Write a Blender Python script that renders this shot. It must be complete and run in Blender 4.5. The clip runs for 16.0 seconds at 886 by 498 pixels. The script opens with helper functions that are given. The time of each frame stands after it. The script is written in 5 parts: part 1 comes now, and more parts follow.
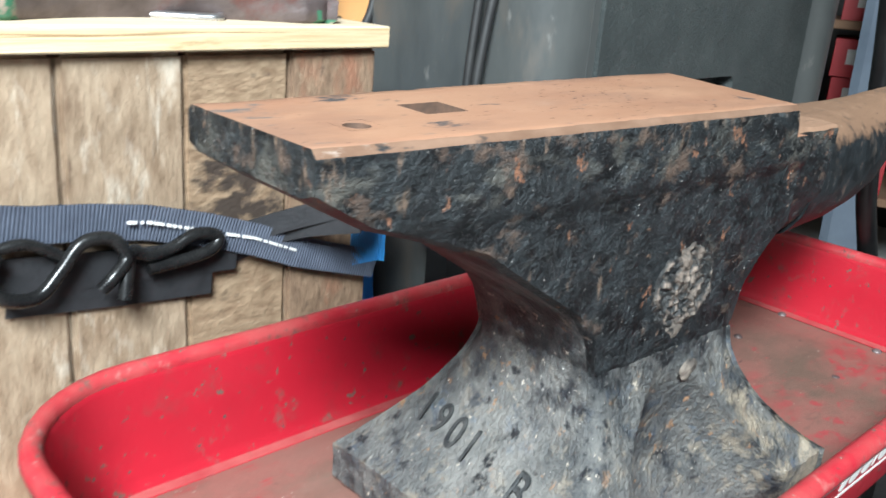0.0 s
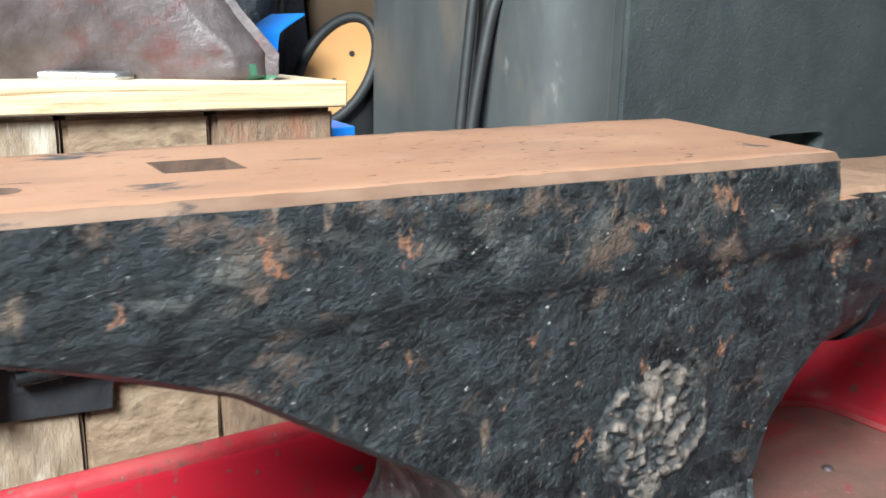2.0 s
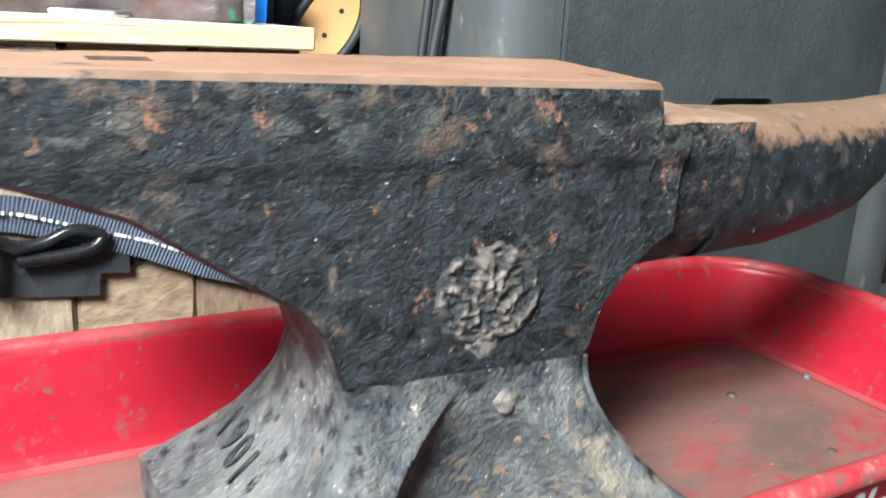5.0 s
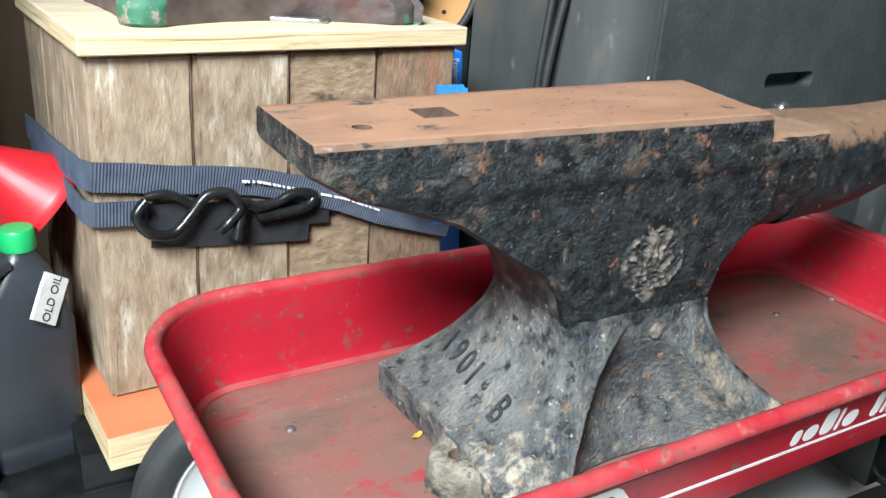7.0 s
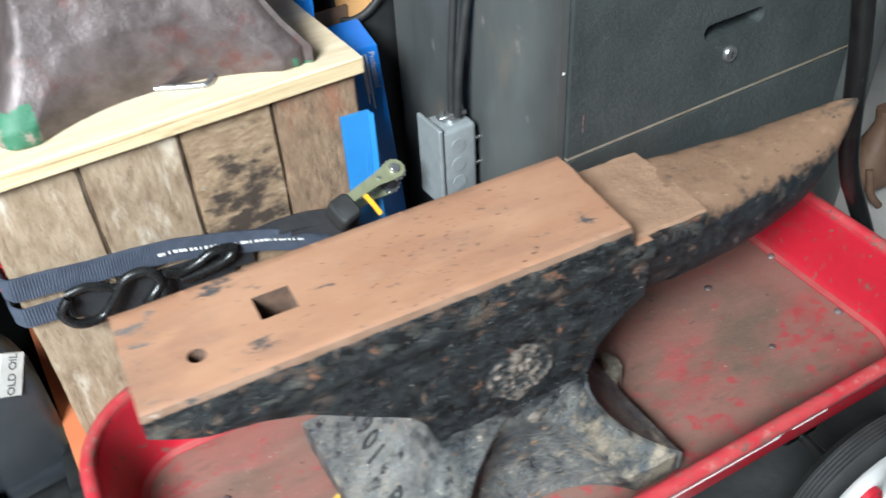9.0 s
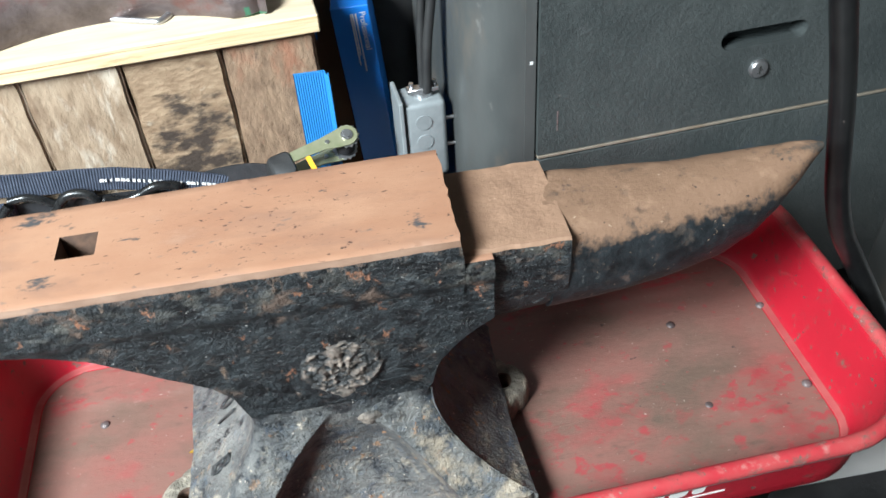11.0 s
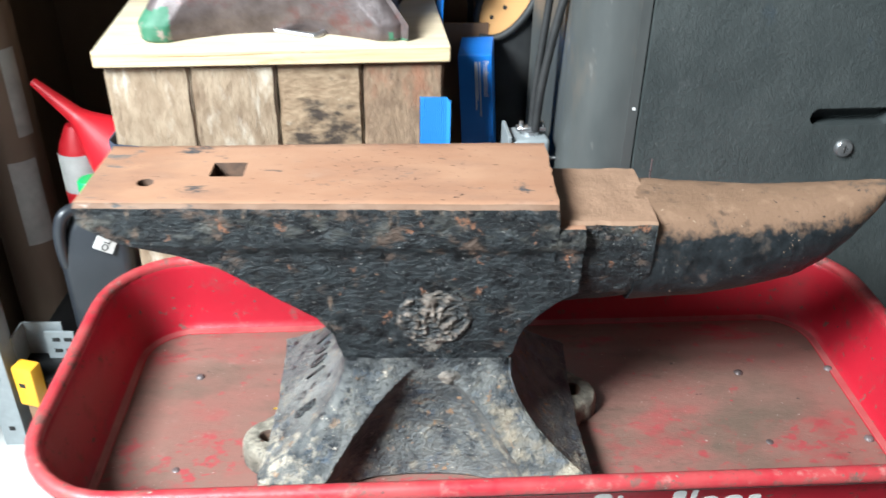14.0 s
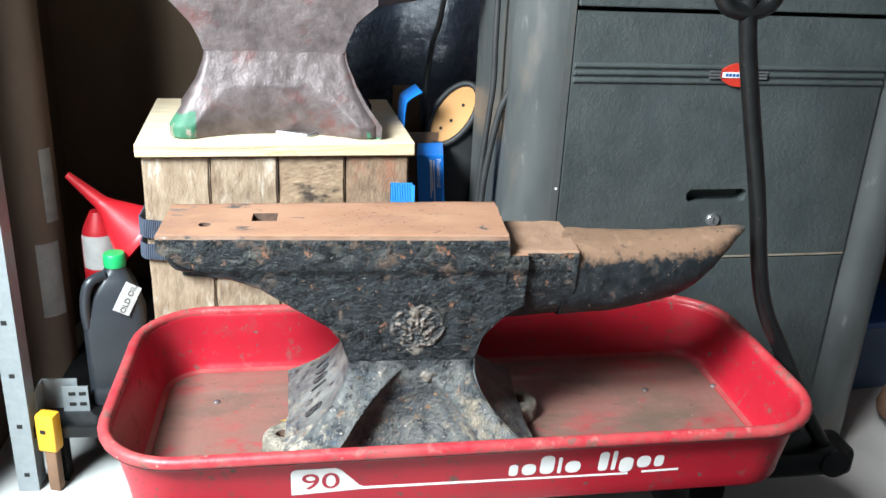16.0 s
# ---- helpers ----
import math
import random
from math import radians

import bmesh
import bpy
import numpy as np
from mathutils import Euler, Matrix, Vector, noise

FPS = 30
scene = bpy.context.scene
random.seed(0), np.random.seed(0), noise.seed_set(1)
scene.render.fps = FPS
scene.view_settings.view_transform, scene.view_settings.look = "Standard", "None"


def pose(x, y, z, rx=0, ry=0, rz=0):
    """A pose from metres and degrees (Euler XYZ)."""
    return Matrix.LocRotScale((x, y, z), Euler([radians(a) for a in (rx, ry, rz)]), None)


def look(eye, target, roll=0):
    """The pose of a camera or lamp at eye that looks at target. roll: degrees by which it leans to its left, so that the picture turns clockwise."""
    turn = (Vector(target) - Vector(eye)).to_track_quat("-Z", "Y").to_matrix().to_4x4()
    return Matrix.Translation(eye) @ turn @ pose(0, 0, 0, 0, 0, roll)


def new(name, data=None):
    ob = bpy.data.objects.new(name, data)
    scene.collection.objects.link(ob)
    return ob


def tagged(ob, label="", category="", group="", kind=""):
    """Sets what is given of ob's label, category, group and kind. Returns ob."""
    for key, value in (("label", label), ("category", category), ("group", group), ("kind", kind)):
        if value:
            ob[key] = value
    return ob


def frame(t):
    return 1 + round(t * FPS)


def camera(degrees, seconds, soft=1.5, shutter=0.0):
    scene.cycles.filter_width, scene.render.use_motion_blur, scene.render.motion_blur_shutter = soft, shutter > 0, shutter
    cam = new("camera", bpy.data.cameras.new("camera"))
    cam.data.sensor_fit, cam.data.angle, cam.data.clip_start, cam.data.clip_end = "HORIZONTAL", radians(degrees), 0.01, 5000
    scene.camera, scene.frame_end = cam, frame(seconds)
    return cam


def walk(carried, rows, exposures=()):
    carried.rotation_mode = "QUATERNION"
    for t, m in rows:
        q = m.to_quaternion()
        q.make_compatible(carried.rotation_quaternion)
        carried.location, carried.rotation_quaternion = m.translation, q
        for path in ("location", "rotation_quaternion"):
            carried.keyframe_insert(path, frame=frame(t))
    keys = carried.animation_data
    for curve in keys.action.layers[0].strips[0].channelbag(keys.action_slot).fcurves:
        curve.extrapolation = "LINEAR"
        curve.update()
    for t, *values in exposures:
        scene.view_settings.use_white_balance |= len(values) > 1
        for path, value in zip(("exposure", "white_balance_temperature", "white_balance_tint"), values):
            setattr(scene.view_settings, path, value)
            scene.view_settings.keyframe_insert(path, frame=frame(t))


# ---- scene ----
cam = camera(54.5, 16.0, shutter=0.5)
PATH = [
    (0, (-0.53, -0.375, 0.615), (0.741, 1.033, -0.019), 4.6),
    (0.5, (-0.481, -0.355, 0.586), (0.833, 1.06, 0.067), 2.2),
    (1, (-0.423, -0.355, 0.584), (0.857, 1.1, 0.092), 1.7),
    (1.5, (-0.36, -0.335, 0.586), (0.82, 1.203, 0.096), 2.2),
    (2, (-0.289, -0.326, 0.582), (0.733, 1.328, 0.11), 1.4),
    (2.5, (-0.212, -0.312, 0.576), (0.671, 1.428, 0.139), 0.2),
    (3, (-0.142, -0.317, 0.571), (0.708, 1.443, 0.148), 2.0),
    (5.5, (-0.324, -0.506, 0.554), (0.604, 1.17, -0.02), 3.3),
    (6, (-0.405, -0.524, 0.548), (0.527, 1.123, -0.1), 2.7),
    (6.5, (-0.479, -0.568, 0.619), (0.449, 1.065, -0.068), 3.7),
    (7, (-0.522, -0.581, 0.689), (0.407, 1.023, -0.06), 4.4),
    (7.5, (-0.503, -0.556, 0.7), (0.44, 1.014, -0.104), 3.8),
    (8, (-0.402, -0.475, 0.737), (0.42, 1.089, -0.201), -2.0),
    (8.5, (-0.384, -0.476, 0.917), (0.35, 0.974, -0.249), -4.4),
    (9, (-0.287, -0.525, 1.018), (0.359, 0.871, -0.26), -3.6),
    (9.5, (-0.081, -0.554, 1.012), (0.309, 0.908, -0.295), -6.8),
    (10, (-0.013, -0.553, 1.013), (0.292, 0.868, -0.361), -6.8),
    (12.5, (0.082, -0.638, 0.933), (0.102, 0.957, -0.274), -0.6),
    (13, (0.082, -0.656, 0.925), (0.106, 0.953, -0.263), -0.5),
    (13.5, (0.057, -0.685, 0.912), (0.1, 0.953, -0.236), 0.1),
    (14, (-0.009, -0.745, 0.904), (0.048, 0.963, -0.134), 1.2),
    (14.5, (-0.071, -0.871, 0.908), (0.028, 0.898, -0.021), 3.3),
    (15, (-0.078, -0.983, 0.924), (0.091, 0.815, 0.064), 3.0),
    (15.5, (-0.088, -1.042, 0.929), (0.139, 0.78, 0.136), 2.6),
    (16, (-0.102, -1.07, 0.916), (0.146, 0.776, 0.186), 2.9),
]
walk(cam, [(t, look(eye, target, roll)) for t, eye, target, roll in PATH],
     [(0.0, 0.5), (2.0, 0.62), (3.0, 0.68), (5.5, 0.84), (6.5, 0.50), (7.0, 0.35), (8.5, 0.27), (9.5, 0.44), (10.2, 0.5), (12.5, 0.62), (16.0, 0.71)])

# ---- light ----
world = bpy.data.worlds.new("sky")
scene.world = world
world.use_nodes = True
wn = world.node_tree.nodes
sky = wn.new("ShaderNodeTexSky")
sky.sky_type = "NISHITA"
sky.sun_disc = False
sky.sun_elevation = radians(46)
sky.sun_rotation = radians(229)
wn["Background"].inputs[1].default_value = 0.010
world.node_tree.links.new(sky.outputs[0], wn["Background"].inputs[0])
sun_data = bpy.data.lights.new("sun", "SUN")
sun_data.energy = 1.2
sun_data.angle = radians(9)
sun_data.color = (0.97, 0.985, 1.0)
sun = new("sun", sun_data)
sun.matrix_world = look((-2.0, -1.75, 2.8), (0, 0, 0.1))
# daylight in the open side of the shed
door_data = bpy.data.lights.new("doorway_daylight", "AREA")
door_data.shape = "RECTANGLE"
door_data.size, door_data.size_y = 0.62, 0.7
door_data.energy = 126
door_data.color = (0.82, 0.945, 1.0)
door_lamp = new("doorway_daylight", door_data)
door_lamp.matrix_world = look((-1.3, -1.05, 1.78), (0.05, 0.1, 0.3))


# ---- materials ----
def mat(name, c1, c2, scale=8.0, rough=0.6, bump=0.2, bscale=90.0, patches=(), metal=0.0, stretch=(1, 1, 1), mix=0.5, rnd=0.0, bdist=0.002, spec=0.5):
    """patches: (colour, scale, threshold, softness, roughness, zone, stretch) layers of wear and tone, each with its
    own noise.
    """
    m = bpy.data.materials.new(name)
    m.use_nodes = True
    nt = m.node_tree
    n, l = nt.nodes, nt.links
    b = n["Principled BSDF"]
    tc = n.new("ShaderNodeTexCoord")
    mp = n.new("ShaderNodeMapping")
    mp.inputs["Scale"].default_value = stretch
    l.new(tc.outputs["Object"], mp.inputs[0])
    oi = n.new("ShaderNodeObjectInfo")
    off = n.new("ShaderNodeVectorMath")
    off.operation = "MULTIPLY"
    off.inputs[1].default_value = (7.0, 11.0, 5.0)
    l.new(oi.outputs["Random"], off.inputs[0])
    if rnd:
        l.new(off.outputs[0], mp.inputs["Location"])

    def nz(s, detail=6.0, ro=0.6, own=None):
        t = n.new("ShaderNodeTexNoise")
        t.inputs["Scale"].default_value = s
        t.inputs["Detail"].default_value = detail
        t.inputs["Roughness"].default_value = ro
        if own:
            om = n.new("ShaderNodeMapping")
            om.inputs["Scale"].default_value = own
            l.new(tc.outputs["Object"], om.inputs[0])
            l.new(om.outputs[0], t.inputs["Vector"])
        else:
            l.new(mp.outputs[0], t.inputs["Vector"])
        return t.outputs[0]

    def ramp(src, lo, hi):
        r = n.new("ShaderNodeMapRange")
        r.inputs[1].default_value, r.inputs[2].default_value = lo, hi
        l.new(src, r.inputs[0])
        return r.outputs[0]

    def blend(fac, a, c):
        x = n.new("ShaderNodeMix")
        x.data_type = "RGBA"
        l.new(fac, x.inputs[0])
        for sock, v in ((x.inputs[6], a), (x.inputs[7], c)):
            if isinstance(v, tuple):
                sock.default_value = (*v, 1)
            else:
                l.new(v, sock)
        return x.outputs[2]

    col = blend(ramp(nz(scale), mix - 0.18, mix + 0.18), c1, c2)
    rg = None
    for pc, ps, th, so, pr, *zone in patches:
        src = nz(ps, 8.0, 0.65, zone[1] if len(zone) > 1 else None)
        if zone and zone[0]:
            kind, *args = zone[0]
            if kind in ("z", "y"):
                sep = n.new("ShaderNodeSeparateXYZ")
                l.new(tc.outputs["Object"], sep.inputs[0])
                z = ramp(sep.outputs["xyz".index(kind)], args[0], args[1])
            elif kind == "band":
                sep = n.new("ShaderNodeSeparateXYZ")
                l.new(tc.outputs["Object"], sep.inputs[0])
                off_z = n.new("ShaderNodeMath")
                off_z.operation = "SUBTRACT"
                l.new(sep.outputs[2], off_z.inputs[0])
                off_z.inputs[1].default_value = args[0]
                mag = n.new("ShaderNodeMath")
                mag.operation = "ABSOLUTE"
                l.new(off_z.outputs[0], mag.inputs[0])
                z = ramp(mag.outputs[0], args[1], 0.0)
            else:
                dist = n.new("ShaderNodeVectorMath")
                dist.operation = "DISTANCE"
                dist.inputs[1].default_value = args[0]
                l.new(tc.outputs["Object"], dist.inputs[0])
                z = ramp(dist.outputs["Value"], args[1], 0.0)
            add = n.new("ShaderNodeMath")
            add.operation = "MULTIPLY_ADD"
            l.new(z, add.inputs[0])
            add.inputs[1].default_value = args[2]
            l.new(src, add.inputs[2])
            src = add.outputs[0]
        f = ramp(src, th, th + so)
        col = blend(f, col, pc)
        v = n.new("ShaderNodeMix")
        l.new(f, v.inputs[0])
        v.inputs[2].default_value = rough
        if rg is not None:
            l.new(rg, v.inputs[2])
        v.inputs[3].default_value = pr
        rg = v.outputs[0]
    if rnd:
        hs = n.new("ShaderNodeHueSaturation")
        hs.inputs["Fac"].default_value = 1.0
        mr = n.new("ShaderNodeMapRange")
        mr.inputs[3].default_value, mr.inputs[4].default_value = 1 - rnd, 1 + rnd
        l.new(oi.outputs["Random"], mr.inputs[0])
        l.new(mr.outputs[0], hs.inputs["Value"])
        l.new(col, hs.inputs["Color"])
        col = hs.outputs[0]
    l.new(col, b.inputs["Base Color"])
    if rg is not None:
        l.new(rg, b.inputs["Roughness"])
    else:
        r = n.new("ShaderNodeMapRange")
        r.inputs[3].default_value, r.inputs[4].default_value = max(rough - 0.12, 0.03), min(rough + 0.12, 1.0)
        l.new(nz(scale * 3), r.inputs[0])
        l.new(r.outputs[0], b.inputs["Roughness"])
    b.inputs["Metallic"].default_value = metal
    b.inputs["Specular IOR Level"].default_value = spec
    if bump:
        bp = n.new("ShaderNodeBump")
        bp.inputs["Strength"].default_value = bump
        bp.inputs["Distance"].default_value = bdist
        two = n.new("ShaderNodeMath")
        two.operation = "MULTIPLY_ADD"
        l.new(nz(bscale * 0.27, 5.0, 0.6), two.inputs[0])
        two.inputs[1].default_value = 1.6
        l.new(nz(bscale, 8.0, 0.65), two.inputs[2])
        l.new(two.outputs[0], bp.inputs["Height"])
        l.new(bp.outputs[0], b.inputs["Normal"])
    return m


M_black_iron = mat("worn_black_paint_on_iron", (0.004, 0.005, 0.006), (0.025, 0.030, 0.033), 62, 0.42, 0.95, 260,
                   [((0.070, 0.075, 0.077), 85, 0.60, 0.09, 0.5, None, (0.6, 1, 1)), ((0.090, 0.084, 0.072), 30, 0.60, 0.16, 0.6, ("band", 0.303, 0.028, 0.13), (0.6, 1, 1)),
                    ((0.003, 0.004, 0.005), 60, 0.52, 0.08, 0.42, None, (0.7, 1, 1)), ((0.090, 0.060, 0.046), 40, 0.60, 0.08, 0.75, ("z", 0.24, 0.31, 0.04), (0.7, 1, 1)),
                    ((0.24, 0.108, 0.062), 62, 0.652, 0.05, 0.85, ("band", 0.303, 0.028, 0.07), (0.9, 1, 0.6)), ((0.165, 0.11, 0.078), 62, 0.66, 0.10, 0.75, ("z", 0.282, 0.328, 0.115), (1.1, 1.3, 0.4)),
                    ((0.18, 0.11, 0.075), 95, 0.665, 0.04, 0.8), ((0.34, 0.32, 0.30), 290, 0.65, 0.04, 0.5)], stretch=(0.85, 1, 1), bdist=0.004, spec=0.3)
M_worn_edge = mat("rubbed_steel_edge", (0.13, 0.072, 0.046), (0.20, 0.12, 0.082), 60, 0.7, 0.5, 160,
                  [((0.34, 0.28, 0.24), 42, 0.64, 0.08, 0.5, None, (0.4, 1, 1)), ((0.022, 0.024, 0.026), 50, 0.60, 0.06, 0.5, None, (0.5, 1, 1))], stretch=(0.5, 1, 1), bdist=0.001, spec=0.3)
M_cast_mark = mat("worn_cast_mark", (0.008, 0.010, 0.011), (0.040, 0.040, 0.040), 90, 0.45, 0.9, 220,
                  [((0.135, 0.105, 0.085), 60, 0.60, 0.16, 0.65, ("y", -0.0585, -0.0620, 0.18)), ((0.21, 0.165, 0.135), 90, 0.78, 0.12, 0.6, ("y", -0.0590, -0.0625, 0.30)), ((0.006, 0.007, 0.008), 85, 0.60, 0.06, 0.4)], bdist=0.004)
M_cast_figure = mat("dark_cast_figure", (0.012, 0.014, 0.016), (0.050, 0.051, 0.050), 110, 0.5, 0.6, 260, bdist=0.002)
M_cast_ridge = mat("bare_cast_ridge", (0.035, 0.034, 0.032), (0.25, 0.21, 0.175), 95, 0.5, 0.7, 260, [((0.02, 0.02, 0.02), 70, 0.54, 0.08, 0.6)], bdist=0.003)
M_horn = mat("black_horn_rusted_above", (0.004, 0.005, 0.006), (0.020, 0.024, 0.027), 60, 0.5, 0.5, 190,
             [((0.10, 0.097, 0.094), 140, 0.63, 0.10, 0.55), ((0.185, 0.108, 0.068), 55, 0.82, 0.22, 0.72, ("z", 0.264, 0.300, 0.62)), ((0.255, 0.155, 0.10), 48, 1.14, 0.22, 0.72, ("z", 0.264, 0.300, 0.6)),
              ((0.075, 0.052, 0.044), 60, 0.62, 0.07, 0.8), ((0.025, 0.02, 0.018), 130, 0.655, 0.04, 0.8), ((0.055, 0.048, 0.042), 50, 0.72, 0.12, 0.7, ("r", (0.462, 0.006, 0.315), 0.085, 0.34)), ((0.060, 0.046, 0.038), 34, 0.60, 0.12, 0.7), ((0.34, 0.24, 0.17), 170, 0.655, 0.04, 0.8)], bdist=0.0016, spec=0.3)
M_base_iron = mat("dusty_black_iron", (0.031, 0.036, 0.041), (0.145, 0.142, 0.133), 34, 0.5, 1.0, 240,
                  [((0.085, 0.115, 0.155), 42, 0.57, 0.10, 0.5), ((0.19, 0.162, 0.128), 55, 0.58, 0.12, 0.75, ("z", 0.14, 0.01, 0.05)), ((0.25, 0.14, 0.078), 75, 0.625, 0.05, 0.85, ("band", 0.09, 0.06, 0.03)),
                   # paler grey about the left end
                   ((0.20, 0.193, 0.18), 20, 0.58, 0.30, 0.65, ("r", (-0.13, -0.01, 0.09), 0.11, 0.28)),
                   # the third layer on this line darkens the base towards its top
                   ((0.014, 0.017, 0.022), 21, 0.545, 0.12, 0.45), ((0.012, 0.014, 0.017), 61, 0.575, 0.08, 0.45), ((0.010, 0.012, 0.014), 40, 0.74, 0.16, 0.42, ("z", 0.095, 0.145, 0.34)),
                   ((0.38, 0.325, 0.255), 72, 0.69, 0.16, 0.85, ("r", (-0.150, -0.115, 0.01), 0.11, 0.36)), ((0.35, 0.295, 0.225), 48, 0.67, 0.14, 0.85, ("r", (0.145, -0.120, 0.02), 0.09, 0.30)),
                   ((0.32, 0.275, 0.22), 60, 0.70, 0.16, 0.8, ("r", (-0.185, -0.045, 0.02), 0.09, 0.26)), ((0.24, 0.20, 0.15), 44, 0.63, 0.16, 0.8, ("r", (0.09, -0.10, 0.07), 0.08, 0.22)),
                   ((0.40, 0.35, 0.29), 130, 0.635, 0.05, 0.7), ((0.44, 0.42, 0.39), 260, 0.655, 0.04, 0.6)], bdist=0.003)
M_lug = mat("cream_dusted_iron", (0.085, 0.075, 0.06), (0.27, 0.235, 0.185), 50, 0.75, 0.9, 150, [((0.36, 0.31, 0.245), 50, 0.58, 0.14, 0.85, ("z", 0.018, 0.032, 0.08)), ((0.018, 0.02, 0.023), 50, 0.58, 0.1, 0.6), ((0.02, 0.022, 0.025), 40, 0.70, 0.1, 0.6, ("z", 0.022, 0.004, 0.26))], bdist=0.004)
M_rust_face = mat("rusted_bare_steel", (0.278, 0.138, 0.083), (0.33, 0.18, 0.112), 26, 0.5, 0.25, 420,
                  [((0.20, 0.108, 0.075), 11, 0.52, 0.18, 0.55), ((0.38, 0.235, 0.16), 22, 0.60, 0.2, 0.55), ((0.09, 0.07, 0.065), 48, 0.68, 0.06, 0.6), ((0.07, 0.035, 0.025), 260, 0.655, 0.03, 0.8, ("r", (-0.03, 0.01, 0.328), 0.14, 0.05)),
                   ((0.045, 0.045, 0.047), 80, 0.66, 0.08, 0.6, ("r", (-0.225, 0.05, 0.328), 0.04, 0.24)), ((0.045, 0.045, 0.047), 80, 0.66, 0.08, 0.6, ("r", (-0.232, -0.035, 0.328), 0.03, 0.22)), ((0.05, 0.05, 0.052), 90, 0.66, 0.08, 0.6, ("r", (0.09, -0.025, 0.33), 0.02, 0.24)),
                   ((0.10, 0.095, 0.09), 70, 0.64, 0.1, 0.6, ("r", (-0.31, 0.03, 0.328), 0.05, 0.16))], stretch=(0.45, 1, 1), bdist=0.0008)
M_rust_horn = mat("rusted_horn_steel", (0.21, 0.12, 0.075), (0.28, 0.165, 0.105), 40, 0.72, 0.5, 200,
                  [((0.13, 0.085, 0.065), 60, 0.64, 0.08, 0.8), ((0.46, 0.33, 0.23), 90, 0.66, 0.08, 0.8)], bdist=0.002)
M_hole = mat("dark_hole_iron", (0.06, 0.036, 0.026), (0.13, 0.07, 0.045), 90, 0.9, 0.4)
M_red = mat("scuffed_red_enamel", (0.38, 0.0105, 0.023), (0.32, 0.0105, 0.021), 9, 0.36, 0.15, 200,
            [((0.26, 0.02, 0.026), 22, 0.56, 0.12, 0.5), ((0.17, 0.045, 0.042), 26, 0.61, 0.10, 0.65), ((0.11, 0.062, 0.05), 80, 0.62, 0.04, 0.7), ((0.06, 0.048, 0.044), 120, 0.65, 0.03, 0.7), ((0.13, 0.065, 0.05), 44, 0.64, 0.07, 0.7), ((0.05, 0.04, 0.04), 40, 0.68, 0.05, 0.7)], bdist=0.001, spec=0.35)
M_red_rim = mat("worn_red_rim_paint", (0.37, 0.014, 0.026), (0.38, 0.06, 0.06), 26, 0.45, 0.4, 200,
                [((0.40, 0.17, 0.15), 44, 0.60, 0.14, 0.6), ((0.17, 0.062, 0.052), 55, 0.55, 0.10, 0.7), ((0.36, 0.28, 0.24), 110, 0.65, 0.05, 0.65), ((0.13, 0.08, 0.065), 150, 0.62, 0.05, 0.8), ((0.07, 0.04, 0.036), 60, 0.64, 0.06, 0.8)], bdist=0.001)
M_red_floor = mat("rust_worn_red_floor", (0.170, 0.098, 0.078), (0.215, 0.090, 0.074), 10, 0.45, 0.4, 240,
                  [((0.26, 0.062, 0.058), 13, 0.60, 0.14, 0.45, ("y", 0.02, -0.06, 0.08), (0.55, 1.2, 1)), ((0.28, 0.050, 0.052), 52, 0.61, 0.07, 0.4, ("y", -0.02, -0.035, 0.085), (0.8, 1.1, 1)), ((0.30, 0.028, 0.038), 26, 0.66, 0.10, 0.4, ("y", 0.095, 0.12, 0.12), (0.4, 1.2, 1)),
                   ((0.115, 0.074, 0.055), 8, 0.50, 0.16, 0.65, None, (0.6, 1, 1)), ((0.090, 0.064, 0.048), 22, 0.60, 0.12, 0.7, None, (0.5, 1.2, 1)), ((0.25, 0.13, 0.11), 36, 0.64, 0.10, 0.55), ((0.28, 0.03, 0.036), 90, 0.655, 0.05, 0.4),
                   ((0.03, 0.024, 0.022), 70, 0.67, 0.05, 0.8), ((0.44, 0.36, 0.31), 240, 0.665, 0.03, 0.8)], stretch=(0.7, 1.2, 1), bdist=0.001)
# the pink paints in the fold's highlight; the brown patches are scuffs
M_fold = mat("pink_fold_highlight", (0.28, 0.036, 0.040), (0.36, 0.085, 0.080), 22, 0.4, 0.3, 160, [((0.16, 0.07, 0.055), 30, 0.58, 0.10, 0.6)], bdist=0.001)
M_leaf = mat("dry_yellow_leaf", (0.42, 0.24, 0.03), (0.52, 0.32, 0.06), 90, 0.7, 0.3, 200)
M_hem = mat("bare_grey_hem", (0.16, 0.15, 0.15), (0.28, 0.25, 0.245), 40, 0.5, 0.3, 160, [((0.26, 0.03, 0.035), 34, 0.58, 0.06, 0.5), ((0.09, 0.06, 0.05), 60, 0.62, 0.06, 0.8)], metal=0.2, bdist=0.001)
M_white_decal = mat("white_decal", (0.82, 0.80, 0.78), (0.74, 0.72, 0.70), 30, 0.45, 0.05)
M_red_decal = mat("dark_red_print", (0.36, 0.006, 0.025), (0.33, 0.006, 0.02), 30, 0.4, 0.05)
M_wood = mat("weathered_timber", (0.20, 0.132, 0.083), (0.35, 0.258, 0.178), 60, 0.8, 1.0, 130,
             [((0.47, 0.395, 0.315), 34, 0.55, 0.16, 0.85), ((0.52, 0.45, 0.37), 60, 0.60, 0.10, 0.85, None, (1.2, 1.2, 0.12)), ((0.10, 0.062, 0.040), 80, 0.63, 0.06, 0.85, None, (1.5, 1.5, 0.10)), ((0.15, 0.092, 0.056), 22, 0.58, 0.14, 0.85), ((0.055, 0.034, 0.022), 75, 0.68, 0.05, 0.85)], stretch=(1, 1, 0.42), rnd=0.1, bdist=0.002)
